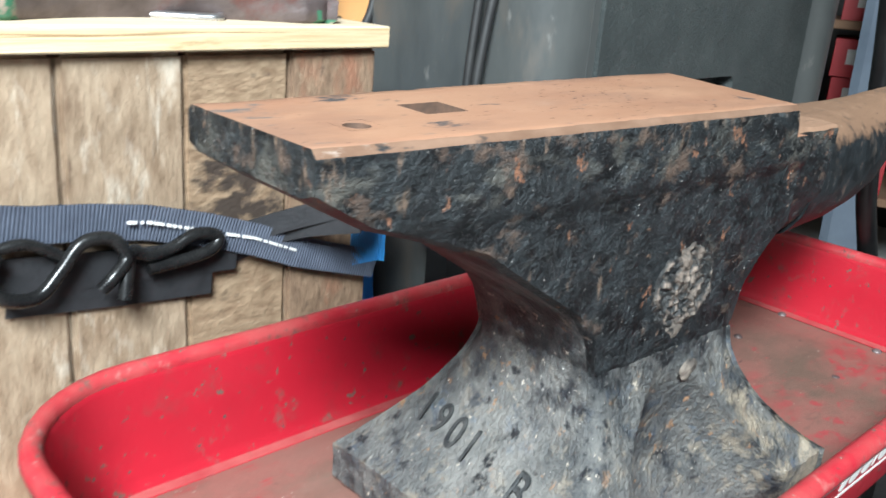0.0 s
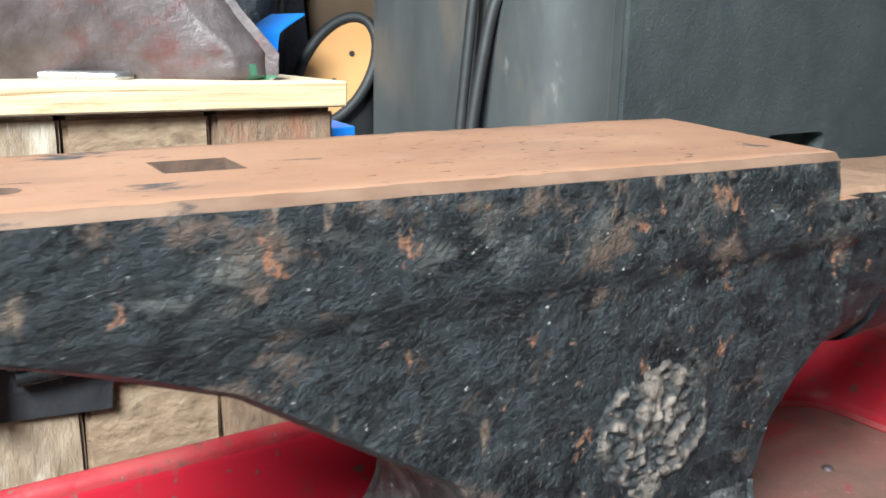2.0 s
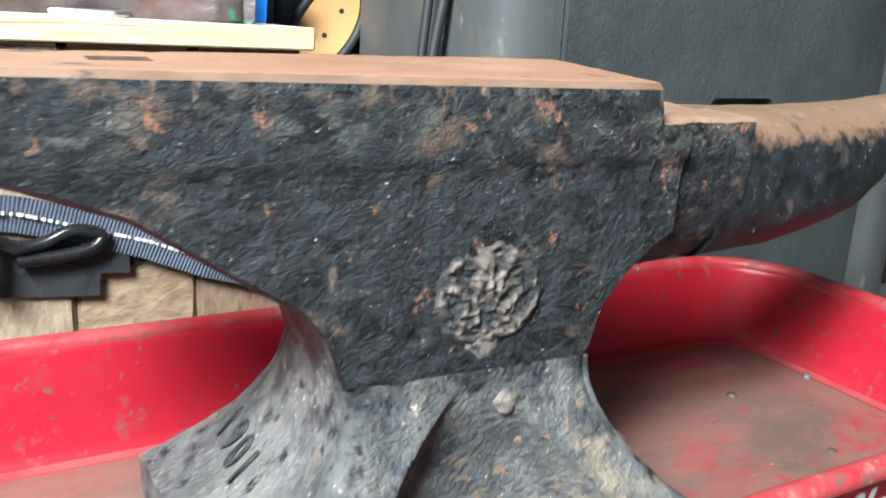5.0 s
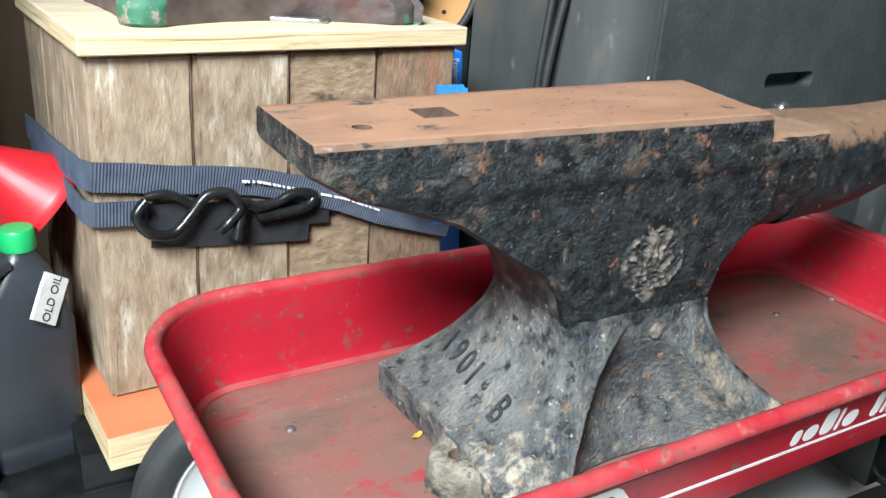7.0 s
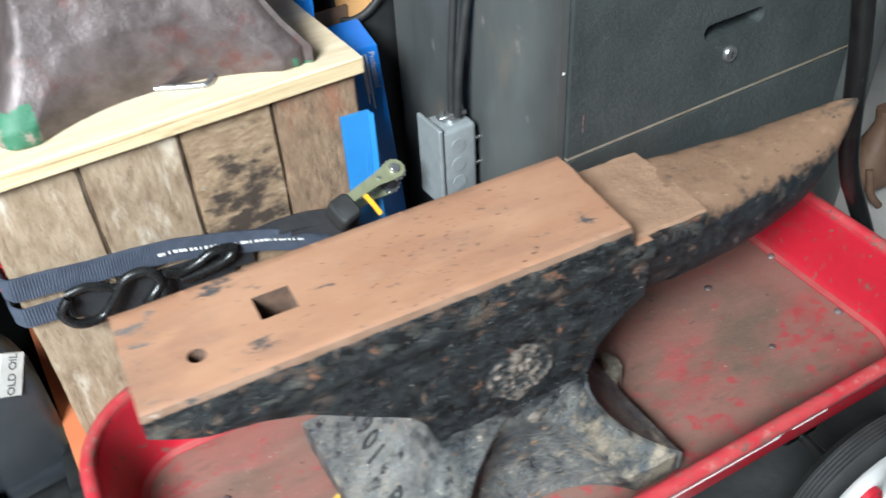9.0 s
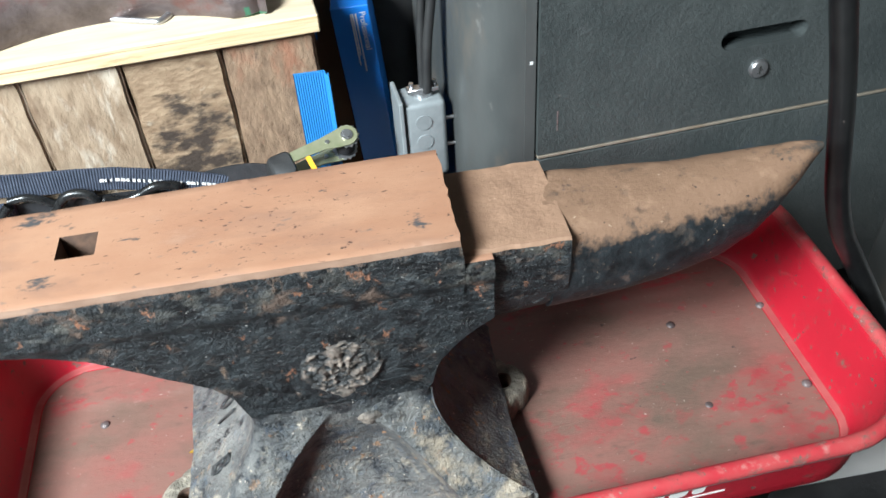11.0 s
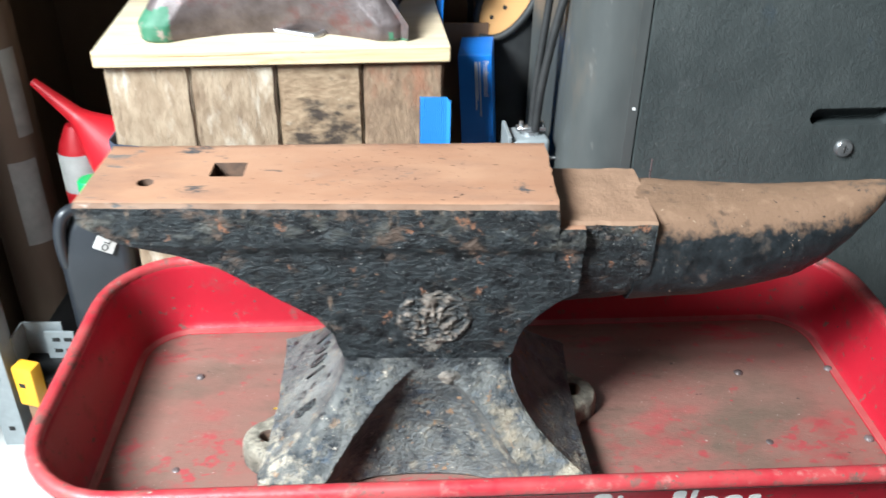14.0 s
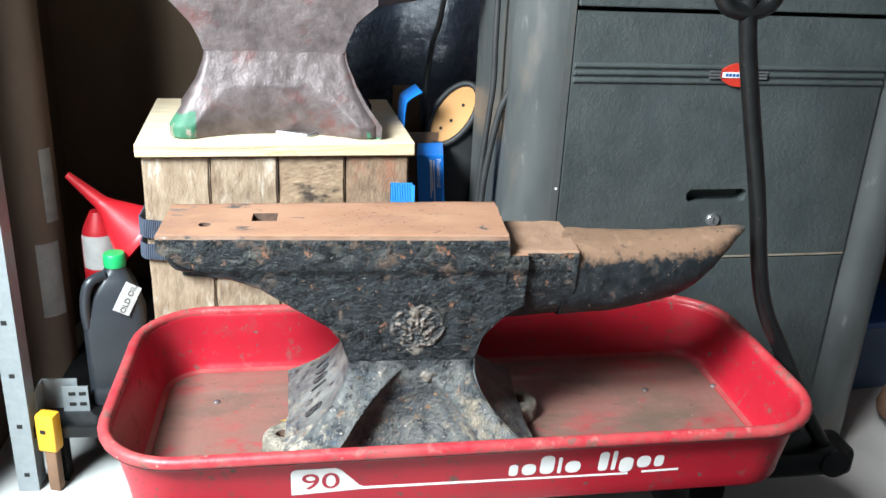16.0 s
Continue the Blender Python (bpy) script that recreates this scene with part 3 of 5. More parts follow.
            lathe(bm, [(0.0, -0.008), (0.03, -0.010), (0.08, -0.012), (0.086, -0.017), (0.0925, -0.016), (0.0925, 0.017), (0.086, 0.018), (0.078, 0.012), (0.04, 0.010), (0.03, 0.016), (0.0, 0.017)], 40, m=m)
            part("wheel_disc", bm, M_wheel_white, wheel, "white wheel disc")
            bm = bmesh.new()
            lathe(bm, [(0.018, 0.015), (0.018, 0.024), (0.013, 0.029), (0.0, 0.030)], 24, m=m)
            part("hub_cap", bm, M_red, wheel, "red hub cap")
    # draw handle folded upright at the front end
    inv = WAGON.inverted()
    L = lambda *p: inv @ Vector(p)
    bm = bmesh.new()
    sweep(bm, [L(0.434, 0.05, 0.86), L(0.445, 0.05, 0.78), L(0.470, 0.05, 0.675), L(0.500, 0.05, 0.56), L(0.527, 0.05, 0.438), L(0.548, 0.05, 0.375), L(0.577, 0.05, 0.323), L(0.62, 0.05, 0.25), L(0.662, 0.05, 0.178), L(0.698, 0.05, 0.125)], 0.0122, 16)
    handle = part("draw_handle", bm, M_black_metal, w, "chipped black tubular draw handle")
    bm = bmesh.new()
    sweep(bm, [L(0.400, 0.05, 0.835), L(0.412, 0.05, 0.818), L(0.436, 0.05, 0.812), L(0.46, 0.05, 0.818), L(0.474, 0.05, 0.835), L(0.48, 0.05, 0.865)], 0.013, 12)
    part("grip", bm, M_black_metal, handle)
    bm = bmesh.new()
    cyl(bm, L(0.708, 0.02, 0.108), L(0.708, 0.08, 0.108), 0.025, n=28)
    bmesh.ops.bevel(bm, geom=[e for e in bm.edges if e.calc_length() > 0.001 and len(e.link_faces) == 2 and e.calc_face_angle(0) > 1], offset=0.008, segments=3, affect="EDGES")
    part("pivot_yoke", bm, M_black_metal, w)
    bm = bmesh.new()
    box(bm, 0.30, 0.66, -0.035, 0.035, -0.125, -0.075, 0.01)
    part("steering_tongue", bm, M_black_metal, w)
    return w


wagon()


# ---- anvils ----
def anvil_base_rings(p):
    """Rings of a four-footed base: concave ends, a hollow front and back."""
    rings = []
    levels = [0.0, 0.004, p["foot"] * 0.6, p["foot"] - 0.004, p["foot"]] + [p["foot"] + (p["waist"] - p["foot"]) * k / 40 for k in range(1, 41)]
    for z in levels:
        s = min(max((z - p["foot"]) / (p["waist"] - p["foot"]), 0), 1)
        a = p["a1"] + (p["a0"] - p["a1"]) * (1 - s) ** p["ea"]
        b = p["b1"] + (p["b0"] - p["b1"]) * (1 - s) ** p["eb"]
        if z < 0.003:
            a, b = a - 0.004, b - 0.004
        q = 1 - z / p["waist"]
        dep = min(1, max(0, 1 - z / p["arch_h"])) ** 0.8 * max(b - (p["b1"] + (p["bc"] - p["b1"]) * (1 - s) ** 1.3), 0) * min(1, q * 9)
        wid = p["arch"] * (0.14 + 0.86 * min(1, q * 1.15) ** 0.8)
        power = p["arch_p"]
        if "hollow" in p:
            zs, ws, ds = zip(*p["hollow"])
            wid, dep = float(np.interp(z, zs, ws)), float(np.interp(z, zs, ds))
        r = 0.009 + p.get("soft", 0.016) * (1 - s)
        ring = []
        n = 110
        for i in range(n):  # front edge, then end, back, end
            x = -a + 2 * a * i / n
            e = max(0, 1 - abs(x / wid) ** power) if abs(x) < wid else 0
            c = max(0, abs(x) - (a - r)) / r
            ring.append(Vector((x, -b + dep * e + r * (1 - math.sqrt(max(0, 1 - c * c))), z)))
        m2 = 34
        for i in range(m2):
            y = -b + 2 * b * i / m2
            c = max(0, abs(y) - (b - r)) / r
            bow = p["end_bow"] * (1 - s) * max(0, 1 - (y / b) ** 2)
            ring.append(Vector((a - bow - r * (1 - math.sqrt(max(0, 1 - c * c))) * (0 if i == 0 else 1), y, z)))
        back = [Vector((-v.x, -v.y, v.z)) for v in ring]
        rings.append(ring + back)
    for ring in rings:
        for v in ring:
            d = Vector((v.x, v.y, 0)).normalized()
            k = 0.0014 * rough_noise(v + p["seed"], 55) + 0.0012 * rough_noise(v + p["seed"], 20)
            if v.z > 0.003:
                v += d * k
    return rings


def axis_grid(lo, hi, step, marks):
    xs = {round(lo, 5), round(hi, 5), *[round(m, 5) for m in marks]}
    n = int((hi - lo) / step)
    for i in range(1, n):
        v = lo + (hi - lo) * i / n
        if all(abs(v - m) > step * 0.45 for m in xs):
            xs.add(round(v, 5))
    return sorted(xs)


def anvil_body(p):
    """Heel, body and face: columns along x round a closed section; the top faces take the second material."""
    bm = bmesh.new()
    hx0, hx1, hy0, hy1 = p["hardy"]
    px, py, pr = p["pritchel"]
    q = pr * 1.5
    hw, top = p["hw"], p["top"]
    xs = axis_grid(p["x0"], p["x1"], 0.005, [hx0, hx1, px - q, px + q, p["step"], p["step"] + 0.0006])
    ys = axis_grid(-hw + 0.004, hw - 0.004, 0.008, [hy0, hy1, py - q, py + q])
    bx, bz = zip(*p["under"])
    face_z = lambda x, y: top + p["tilt"] * min(1, max(0, (x + 0.3) / 0.35)) * (y + hw) / (2 * hw)
    cols = []
    rows = 34
    for x in xs:
        zb = float(np.interp(x, bx, bz))
        zt = top if x <= p["step"] else top - p["step_drop"]
        c = []
        for s, seq in ((-1, range(rows + 1)), (1, range(rows, -1, -1))):
            for i in seq:
                z = zt - 0.004 - (zt - zb - 0.008) * i / rows
                k = min(1, max(0, (top - 0.042 - z) / 0.016))
                y = s * (hw - p["relief"] * k * k * (3 - 2 * k))
                c.append(Vector((x, y, z)))
            if s < 0:
                for i in range(1, 9):
                    c.append(Vector((x, -hw + 0.004 + (2 * hw - 0.008) * (i - 0.5) / 8, zb)))
        for y in reversed(ys):
            c.append(Vector((x, y, zt)))
        for v in c:
            on_top = v.z >= zt - 0.001
            if v.z > zt - 0.06 and x <= p["step"]:
                v.z += face_z(x, v.y) - top
            if p["step"] - 0.001 < x < p["step"] + 0.001:
                v.x += 0.0035 * rough_noise((v.y, v.z, 0), 130) + 0.002 * rough_noise((v.y, v.z, 3), 45)
            w = rough_noise(v + p["seed"], 70) * 0.0009 + rough_noise(v + p["seed"], 24) * 0.0008
            if abs(v.y) > hw - 0.006 and not on_top:
                chip = max(0, rough_noise(v + p["seed"], 110) - 0.1) * max(0, 1 - (zt - v.z) / 0.008)
                v.y += (1 if v.y > 0 else -1) * (w - 0.0035 * chip)
            elif on_top:
                e = max(0, 1 - (hw - abs(v.y)) / 0.008)
                v.z += (0.0005 if abs(v.x - px) > 0.02 and abs(v.x - (hx0 + hx1) / 2) > 0.03 else 0) * rough_noise(v, 22) - e * 0.0018 * max(0, rough_noise(v + p["seed"], 90))
        cols.append([bm.verts.new(v) for v in c])
    n = len(cols[0])
    ntop = len(ys)
    holes = []
    for i, (a, b) in enumerate(zip(cols, cols[1:])):
        xm = (xs[i] + xs[i + 1]) / 2
        for j in range(n):
            k = (j + 1) % n
            is_top = j >= n - ntop and k >= n - ntop and k > j
            if is_top:
                ym = (a[j].co.y + a[k].co.y) / 2
                if xm < p["step"] and ((hx0 < xm < hx1 and hy0 < ym < hy1) or (abs(xm - px) < q and abs(ym - py) < q)):
                    continue
            f = bm.faces.new((a[j], b[j], b[k], a[k]))
            low = rows < j < rows + 9 and max(a[j].co.z, b[j].co.z) < p["low"]
            if low:
                f.material_index = 3
            if is_top:
                f.material_index = 1
            elif j in (n - 1, n - ntop - 1) and xm < p["step"]:
                f.material_index = p["edge"]
    bm.faces.new(cols[0])
    bm.faces.new(list(reversed(cols[-1])))
    # square hole
    loop = [(hx0, hy0), (hx1, hy0), (hx1, hy1), (hx0, hy1)]
    ring_loft(bm, [[Vector((x, y, face_z(x, y))) for x, y in loop], [Vector((x, y, top - 0.07)) for x, y in loop]], False, True, 2)
    # round hole, with the square of face about it
    sq, ci = [], []
    for i in range(24):
        a = 2 * math.pi * i / 24
        m = max(abs(math.cos(a)), abs(math.sin(a)))
        sq.append(Vector((px + q * math.cos(a) / m, py + q * math.sin(a) / m, face_z(px, py))))
        ci.append(Vector((px + pr * math.cos(a), py + pr * math.sin(a), face_z(px, py) - 0.0004)))
    ring_loft(bm, [sq, ci], False, False, 1)
    ring_loft(bm, [ci, [v - Vector((0, 0, 0.05)) for v in ci]], False, True, 2)
    return bm


def horn_rings(rows, yc, n=40, power=2.4, square=0.0, until=1.0):
    rings = []
    p0 = power
    for x, w, zt, zb in rows:
        power = p0 + square * max(0, 1 - (x - rows[0][0]) / until) ** 1.5
        ring = []
        for i in range(n):
            a = 2 * math.pi * i / n
            c, s = math.cos(a), math.sin(a)
            e = 2 / (power if s > 0 else p0)
            ring.append(Vector((x, yc + w * math.copysign(abs(c) ** e, c), (zt + zb) / 2 + (zt - zb) / 2 * math.copysign(abs(s) ** e, s))))
        for v in ring:
            v += Vector((0, 1, 0.6)) * 0.0012 * rough_noise(v, 45)
        rings.append(ring)
    return rings


def dense(rows, step=0.006):
    out = []
    xs = [r[0] for r in rows]
    n = max(2, int((xs[-1] - xs[0]) / step))
    for i in range(n + 1):
        x = xs[0] + (xs[-1] - xs[0]) * i / n
        out.append((x, *[float(np.interp(x, xs, [r[k] for r in rows])) for k in (1, 2, 3)]))
    return out


def big_anvil():
    a = thing("anvil", pose(0, 0.01, 0.202, 0, 0, 0), "heavy black-painted iron anvil with a rusty face, standing in the wagon", "anvil")
    p = dict(foot=0.034, waist=0.149, a0=0.176, a1=0.0858, ea=2.1, b0=0.122, b1=0.0594, eb=1.35, bc=0.080, arch=0.122, arch_h=9.0, arch_p=3.0, end_bow=0.006, soft=0.003, hollow=[(0.0, 0.119, 0.042), (0.022, 0.110, 0.051), (0.034, 0.104, 0.056), (0.053, 0.091, 0.051), (0.081, 0.069, 0.035), (0.1, 0.053, 0.023), (0.12, 0.033, 0.011), (0.138, 0.014, 0.002), (0.149, 0.006, 0.0)], seed=Vector((3, 1, 2)),
             hardy=(-0.2105, -0.178, -0.0085, 0.021), pritchel=(-0.268, -0.02, 0.0078), hw=0.065, top=0.328, x0=-0.322, x1=0.148, step=0.121, step_drop=0.026, relief=0.0055, tilt=0.007, low=0.235, edge=4,
             under=[(-0.322, 0.303), (-0.288, 0.283), (-0.244, 0.269), (-0.2, 0.253), (-0.156, 0.224), (-0.11, 0.195), (-0.093, 0.173), (-0.086, 0.145), (0.086, 0.145), (0.091, 0.168), (0.095, 0.179), (0.112, 0.199), (0.131, 0.216), (0.148, 0.226)])
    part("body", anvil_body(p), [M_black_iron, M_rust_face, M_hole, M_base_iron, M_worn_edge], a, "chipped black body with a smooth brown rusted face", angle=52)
    bm = bmesh.new()
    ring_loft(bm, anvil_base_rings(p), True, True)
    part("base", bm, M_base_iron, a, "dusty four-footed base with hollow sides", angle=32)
    # table and horn
    bm = bmesh.new()
    rings = []
    for x in [0.1 + 0.118 * i / 20 for i in range(21)]:
        sec = [(-0.051, 0.3055), (-0.053, 0.302), (-0.053, 0.285), (-0.053, 0.265), (-0.050, 0.24), (-0.043, 0.217), (-0.032, 0.202), (-0.018, 0.193), (0.0, 0.189), (0.02, 0.19), (0.04, 0.196), (0.055, 0.213), (0.062, 0.24), (0.064, 0.27), (0.065, 0.295), (0.064, 0.3035), (0.061, 0.306)]
        sec += [(0.061 - 0.112 * k / 14, 0.306) for k in range(1, 14)]
        lift = max(0, x - 0.14) / 0.078 * 0.008
        rings.append([Vector((x, y, z + (lift * (0.306 - z) / 0.117))) + Vector((0, 1, 1)) * 0.0011 * rough_noise((x, y * 1.3, z), 60) for y, z in sec])
    ring_loft(bm, rings, True, True)
    for f in bm.faces:
        f.normal_update()
        if sum(v.co.z for v in f.verts) / len(f.verts) > 0.303:
            f.material_index = 1
    part("cutting_table", bm, [M_black_iron, M_rust_horn], a, "step with a rusty top", angle=30)
    bm = bmesh.new()
    rows = dense([(0.205, 0.055, 0.3058, 0.1925), (0.23, 0.0545, 0.3058, 0.1945), (0.27, 0.0535, 0.3065, 0.197), (0.316, 0.051, 0.3082, 0.204), (0.369, 0.045, 0.3115, 0.217), (0.4, 0.038, 0.314, 0.234), (0.425, 0.029, 0.317, 0.257), (0.447, 0.0185, 0.320, 0.284), (0.462, 0.0095, 0.321, 0.304), (0.472, 0.0035, 0.320, 0.314)], 0.003)
    ring_loft(bm, horn_rings(rows, 0.006, 110, 2.3, 3.0, 0.15), True, True)
    part("horn", bm, M_horn, a, "tapered horn, rusty above and black below", angle=60)
    # worn round cast mark on the side: rubbed curls and strokes of a crest
    strokes = [[(-0.45 + 0.40 * math.cos(radians(q)), 0.05 + 0.52 * math.sin(radians(q))) for q in range(70, 300, 20)],
               [(-0.28, -0.5), (-0.15, 0.0), (-0.12, 0.62), (0.0, 0.2), (0.10, -0.15), (0.22, 0.25), (0.34, 0.58)],
               [(0.50 + 0.36 * math.cos(radians(q)), 0.02 + 0.50 * math.sin(radians(q))) for q in range(-130, 110, 20)],
               [(0.25, 0.1), (0.45, 0.2), (0.55, -0.05), (0.4, -0.25)], [(-0.75, -0.6), (-0.4, -0.72), (-0.05, -0.62)], [(0.1, -0.7), (0.45, -0.62), (0.75, -0.5)],
               [(-0.6, 0.12), (-0.4, -0.05), (-0.38, -0.3)]]

    def seg_dist(p, a, b):
        a, b, p = Vector(a), Vector(b), Vector(p)
        t = min(1, max(0, (p - a).dot(b - a) / max((b - a).length_squared, 1e-9)))
        return (p - a - (b - a) * t).length

    bm = bmesh.new()
    rings = []
    RM = 0.043
    for k in range(36):
        r = RM * (1 - k / 36)
        ring = []
        for i in range(120):
            t = 2 * math.pi * i / 120
            x, z = r * math.cos(t), r * math.sin(t) * 0.86
            wx, wz = (x + 0.0055 * rough_noise((x, 2, z), 70)) / 0.040, (z + 0.0055 * rough_noise((x, 7, z), 70)) / 0.040
            d = min(seg_dist((wx, wz), u, v) for st in strokes for u, v in zip(st, st[1:]))
            fade = min(1, (RM - r) / 0.009)
            broken = min(1.15, max(0.15, 0.8 + 1.3 * rough_noise((x, z, 4), 75)))
            h = fade * (0.0004 + 0.0031 * math.exp(-(d / 0.085) ** 2) * broken + 0.0016 * max(0, 1 - 3 * abs(rough_noise((x, 0, z * 1.6), 110))) + 0.0012 * rough_noise((x, 3, z), 240))
            ring.append(Vector((0.006 + x, -0.0588 - h + 0.0012 * (1 - fade), 0.199 + z)))
        rings.append(ring)
    ring_loft(bm, rings, False, True)
    part("cast_mark", bm, M_cast_mark, a, "worn round cast mark with pale ridges", angle=180)
    for cx, cz, rr in ((0.004, 0.166, 0.010), (0.024, 0.128, 0.009)):
        bm = bmesh.new()
        rings = []
        for k in range(8):
            r = rr * (1 - k / 8)
            rings.append([Vector((cx + 1.3 * r * math.cos(t) * (1 + 0.3 * rough_noise((math.cos(t), math.sin(t), cz * 50), 1.5)), (-0.0588 if cz > 0.14 else -0.0655) - 0.002 * (1 - (r / rr) ** 2) - 0.0012 * rough_noise((cx + r * math.cos(t), 1, cz + r * math.sin(t)), 150), cz + r * math.sin(t))) for t in [2 * math.pi * i / 30 for i in range(30)]])
        ring_loft(bm, rings, False, True)
        part("lump", bm, M_cast_ridge, a, angle=180)
    # bolt lugs at both ends, running out of the feet
    for sx, hx, y in ((-1, 0.174, -0.047), (1, 0.175, 0.031)):
        side = [(-0.062, 0.050), (-0.040, 0.050), (-0.022, 0.050), (-0.010, 0.045), (-0.002, 0.038), (0.005, 0.032)]
        tongue = side + [(0.0275 * math.cos(radians(q)), 0.0275 * math.sin(radians(q))) for q in range(72, -73, -12)] + [(u, -v) for u, v in reversed(side)]
        hole = []
        for u, v in tongue:
            d = math.hypot(u, v)
            hole.append((0.0088 * u / d, 0.0088 * v / d))

        def top_z(u):
            k = min(1, max(0, (-u - 0.008) / 0.03))
            return 0.030 + 0.026 * k * k * (3 - 2 * k)

        def lug_ring(f, z, k=0.0, ground=False):
            out = []
            for (u, v), (hu, hv) in zip(tongue, hole):
                pu, pv = (u * f if u > 0 else u) * (1 - k) + hu * k, v * f * (1 - k) + hv * k
                w = Vector((sx * (hx + pu), y + pv, z if ground else top_z(pu) + z))
                out.append(w + Vector((1, 1, 0.6)) * 0.0015 * rough_noise(w + Vector((sx, 0, 0)), 60))
            return out

        bm = bmesh.new()
        ring_loft(bm, [lug_ring(1.07, 0.0005, 0.0, True), lug_ring(1.06, 0.012, 0.0, True), lug_ring(1.02, -0.0075), lug_ring(0.97, -0.003), lug_ring(0.90, -0.0008), lug_ring(0.9, 0.0005, 0.35), lug_ring(0.9, 0.001, 0.75), lug_ring(0.9, 0.0, 0.93), lug_ring(1.0, -0.003, 1.0), lug_ring(1.0, -0.026, 1.0)], False, False)
        for f in bm.faces:
            if math.hypot(f.calc_center_median().x - sx * hx, f.calc_center_median().y - y) < 0.0105:
                f.material_index = 1
        part("bolt_lug", bm, [M_lug, M_hole], a, "rounded lug with a bolt hole", angle=60)
    # cast figures on the end of the base
    def end_x(y, z):
        s = min(max((z - p["foot"]) / (p["waist"] - p["foot"]), 0), 1)
        return -(p["a1"] + (p["a0"] - p["a1"]) * (1 - s) ** p["ea"])

    for k, ch in enumerate("1901B"):
        u0 = -0.078 + 0.0190 * k + (0.036 if ch == "B" else 0)
        bm = text_bm(ch, 0.028, 0.001)
        for v in bm.verts:
            u, w = u0 + v.co.x, 0.068 + v.co.y * 0.95 - 0.1 * (u0 + v.co.x + 0.085)
            v.co = Vector((end_x(-u, w) - 0.0016 - v.co.z * 1.2 + 0.004 * (1 - min(1, (w - p["foot"]) / 0.115)), -u, w))
        part("cast_figure", bm, M_cast_figure, a, "raised cast character", smooth=False)
    return a


big_anvil()


def dry_leaf():
    bm = bmesh.new()
    rings = []
    for i in range(7):
        t = i / 6
        w = 0.0032 * math.sin(math.pi * (0.08 + 0.84 * t))
        x = -0.009 + 0.018 * t
        lift = 0.0012 + 0.0022 * (2 * t - 1) ** 2
        rings.append([Vector((x, -w, lift + 0.0008)), Vector((x, 0, lift)), Vector((x, w, lift + 0.0008)), Vector((x, 0, lift - 0.0005))])
    ring_loft(bm, rings, True, True)
    m = WAGON @ pose(-0.255, 0.012, 0.0026, 0, 0, 24)
    tagged(part("dry_leaf", bm, M_leaf, m=m), "tiny curled yellow leaf lying on the wagon floor", "leaf")


dry_leaf()


def second_anvil():
    a = thing("anvil", pose(-0.2055, 0.466, 0.546, 0, 0, 3.4), "bare brown iron anvil with chipped green feet on the timber stand", "anvil")
    p = dict(foot=0.022, waist=0.14, a0=0.176, a1=0.117, ea=1.5, b0=0.105, b1=0.062, eb=1.2, bc=0.060, arch=0.137, arch_h=0.085, arch_p=2.2, end_bow=0.01, seed=Vector((9, 4, 7)),
             hardy=(-0.215, -0.185, -0.012, 0.016), pritchel=(-0.25, -0.03, 0.007), hw=0.062, top=0.33, x0=-0.3, x1=0.17, step=0.15, step_drop=0.02, relief=0.0, tilt=0.0, low=0, edge=0,
             under=[(-0.3, 0.295), (-0.22, 0.265), (-0.165, 0.213), (-0.135, 0.18), (-0.12, 0.15), (-0.117, 0.135), (0.117, 0.135), (0.12, 0.155), (0.135, 0.185), (0.17, 0.215)])
    bm = bmesh.new()
    ring_loft(bm, anvil_base_rings(p), True, True)
    bm.faces.ensure_lookup_table()
    for f in bm.faces:
        c = f.calc_center_median()
        if c.x < -0.13 and c.y < -0.07 and c.z < 0.04 + 0.012 * rough_noise(c, 60):
            f.material_index = 1
        if c.x > 0.15 and c.y < -0.07 and c.z < 0.008 + 0.01 * rough_noise(c, 60):
            f.material_index = 1
    part("base", bm, [M_old_iron, M_green_paint], a, "brown iron base with green paint on its feet", angle=50)
    part("body", anvil_body(p), [M_old_iron, M_old_iron, M_hole], a, angle=30)
    bm = bmesh.new()
    ring_loft(bm, horn_rings(dense([(0.15, 0.055, 0.305, 0.205), (0.25, 0.048, 0.31, 0.225), (0.33, 0.03, 0.315, 0.262), (0.37, 0.006, 0.318, 0.305)]), 0.0), True, True)
    part("horn", bm, M_old_iron, a, angle=60)


second_anvil()


# ---- timber stand ----
STAND = pose(-0.4215, 0.331, 0.13, 0, 0, 4.8)


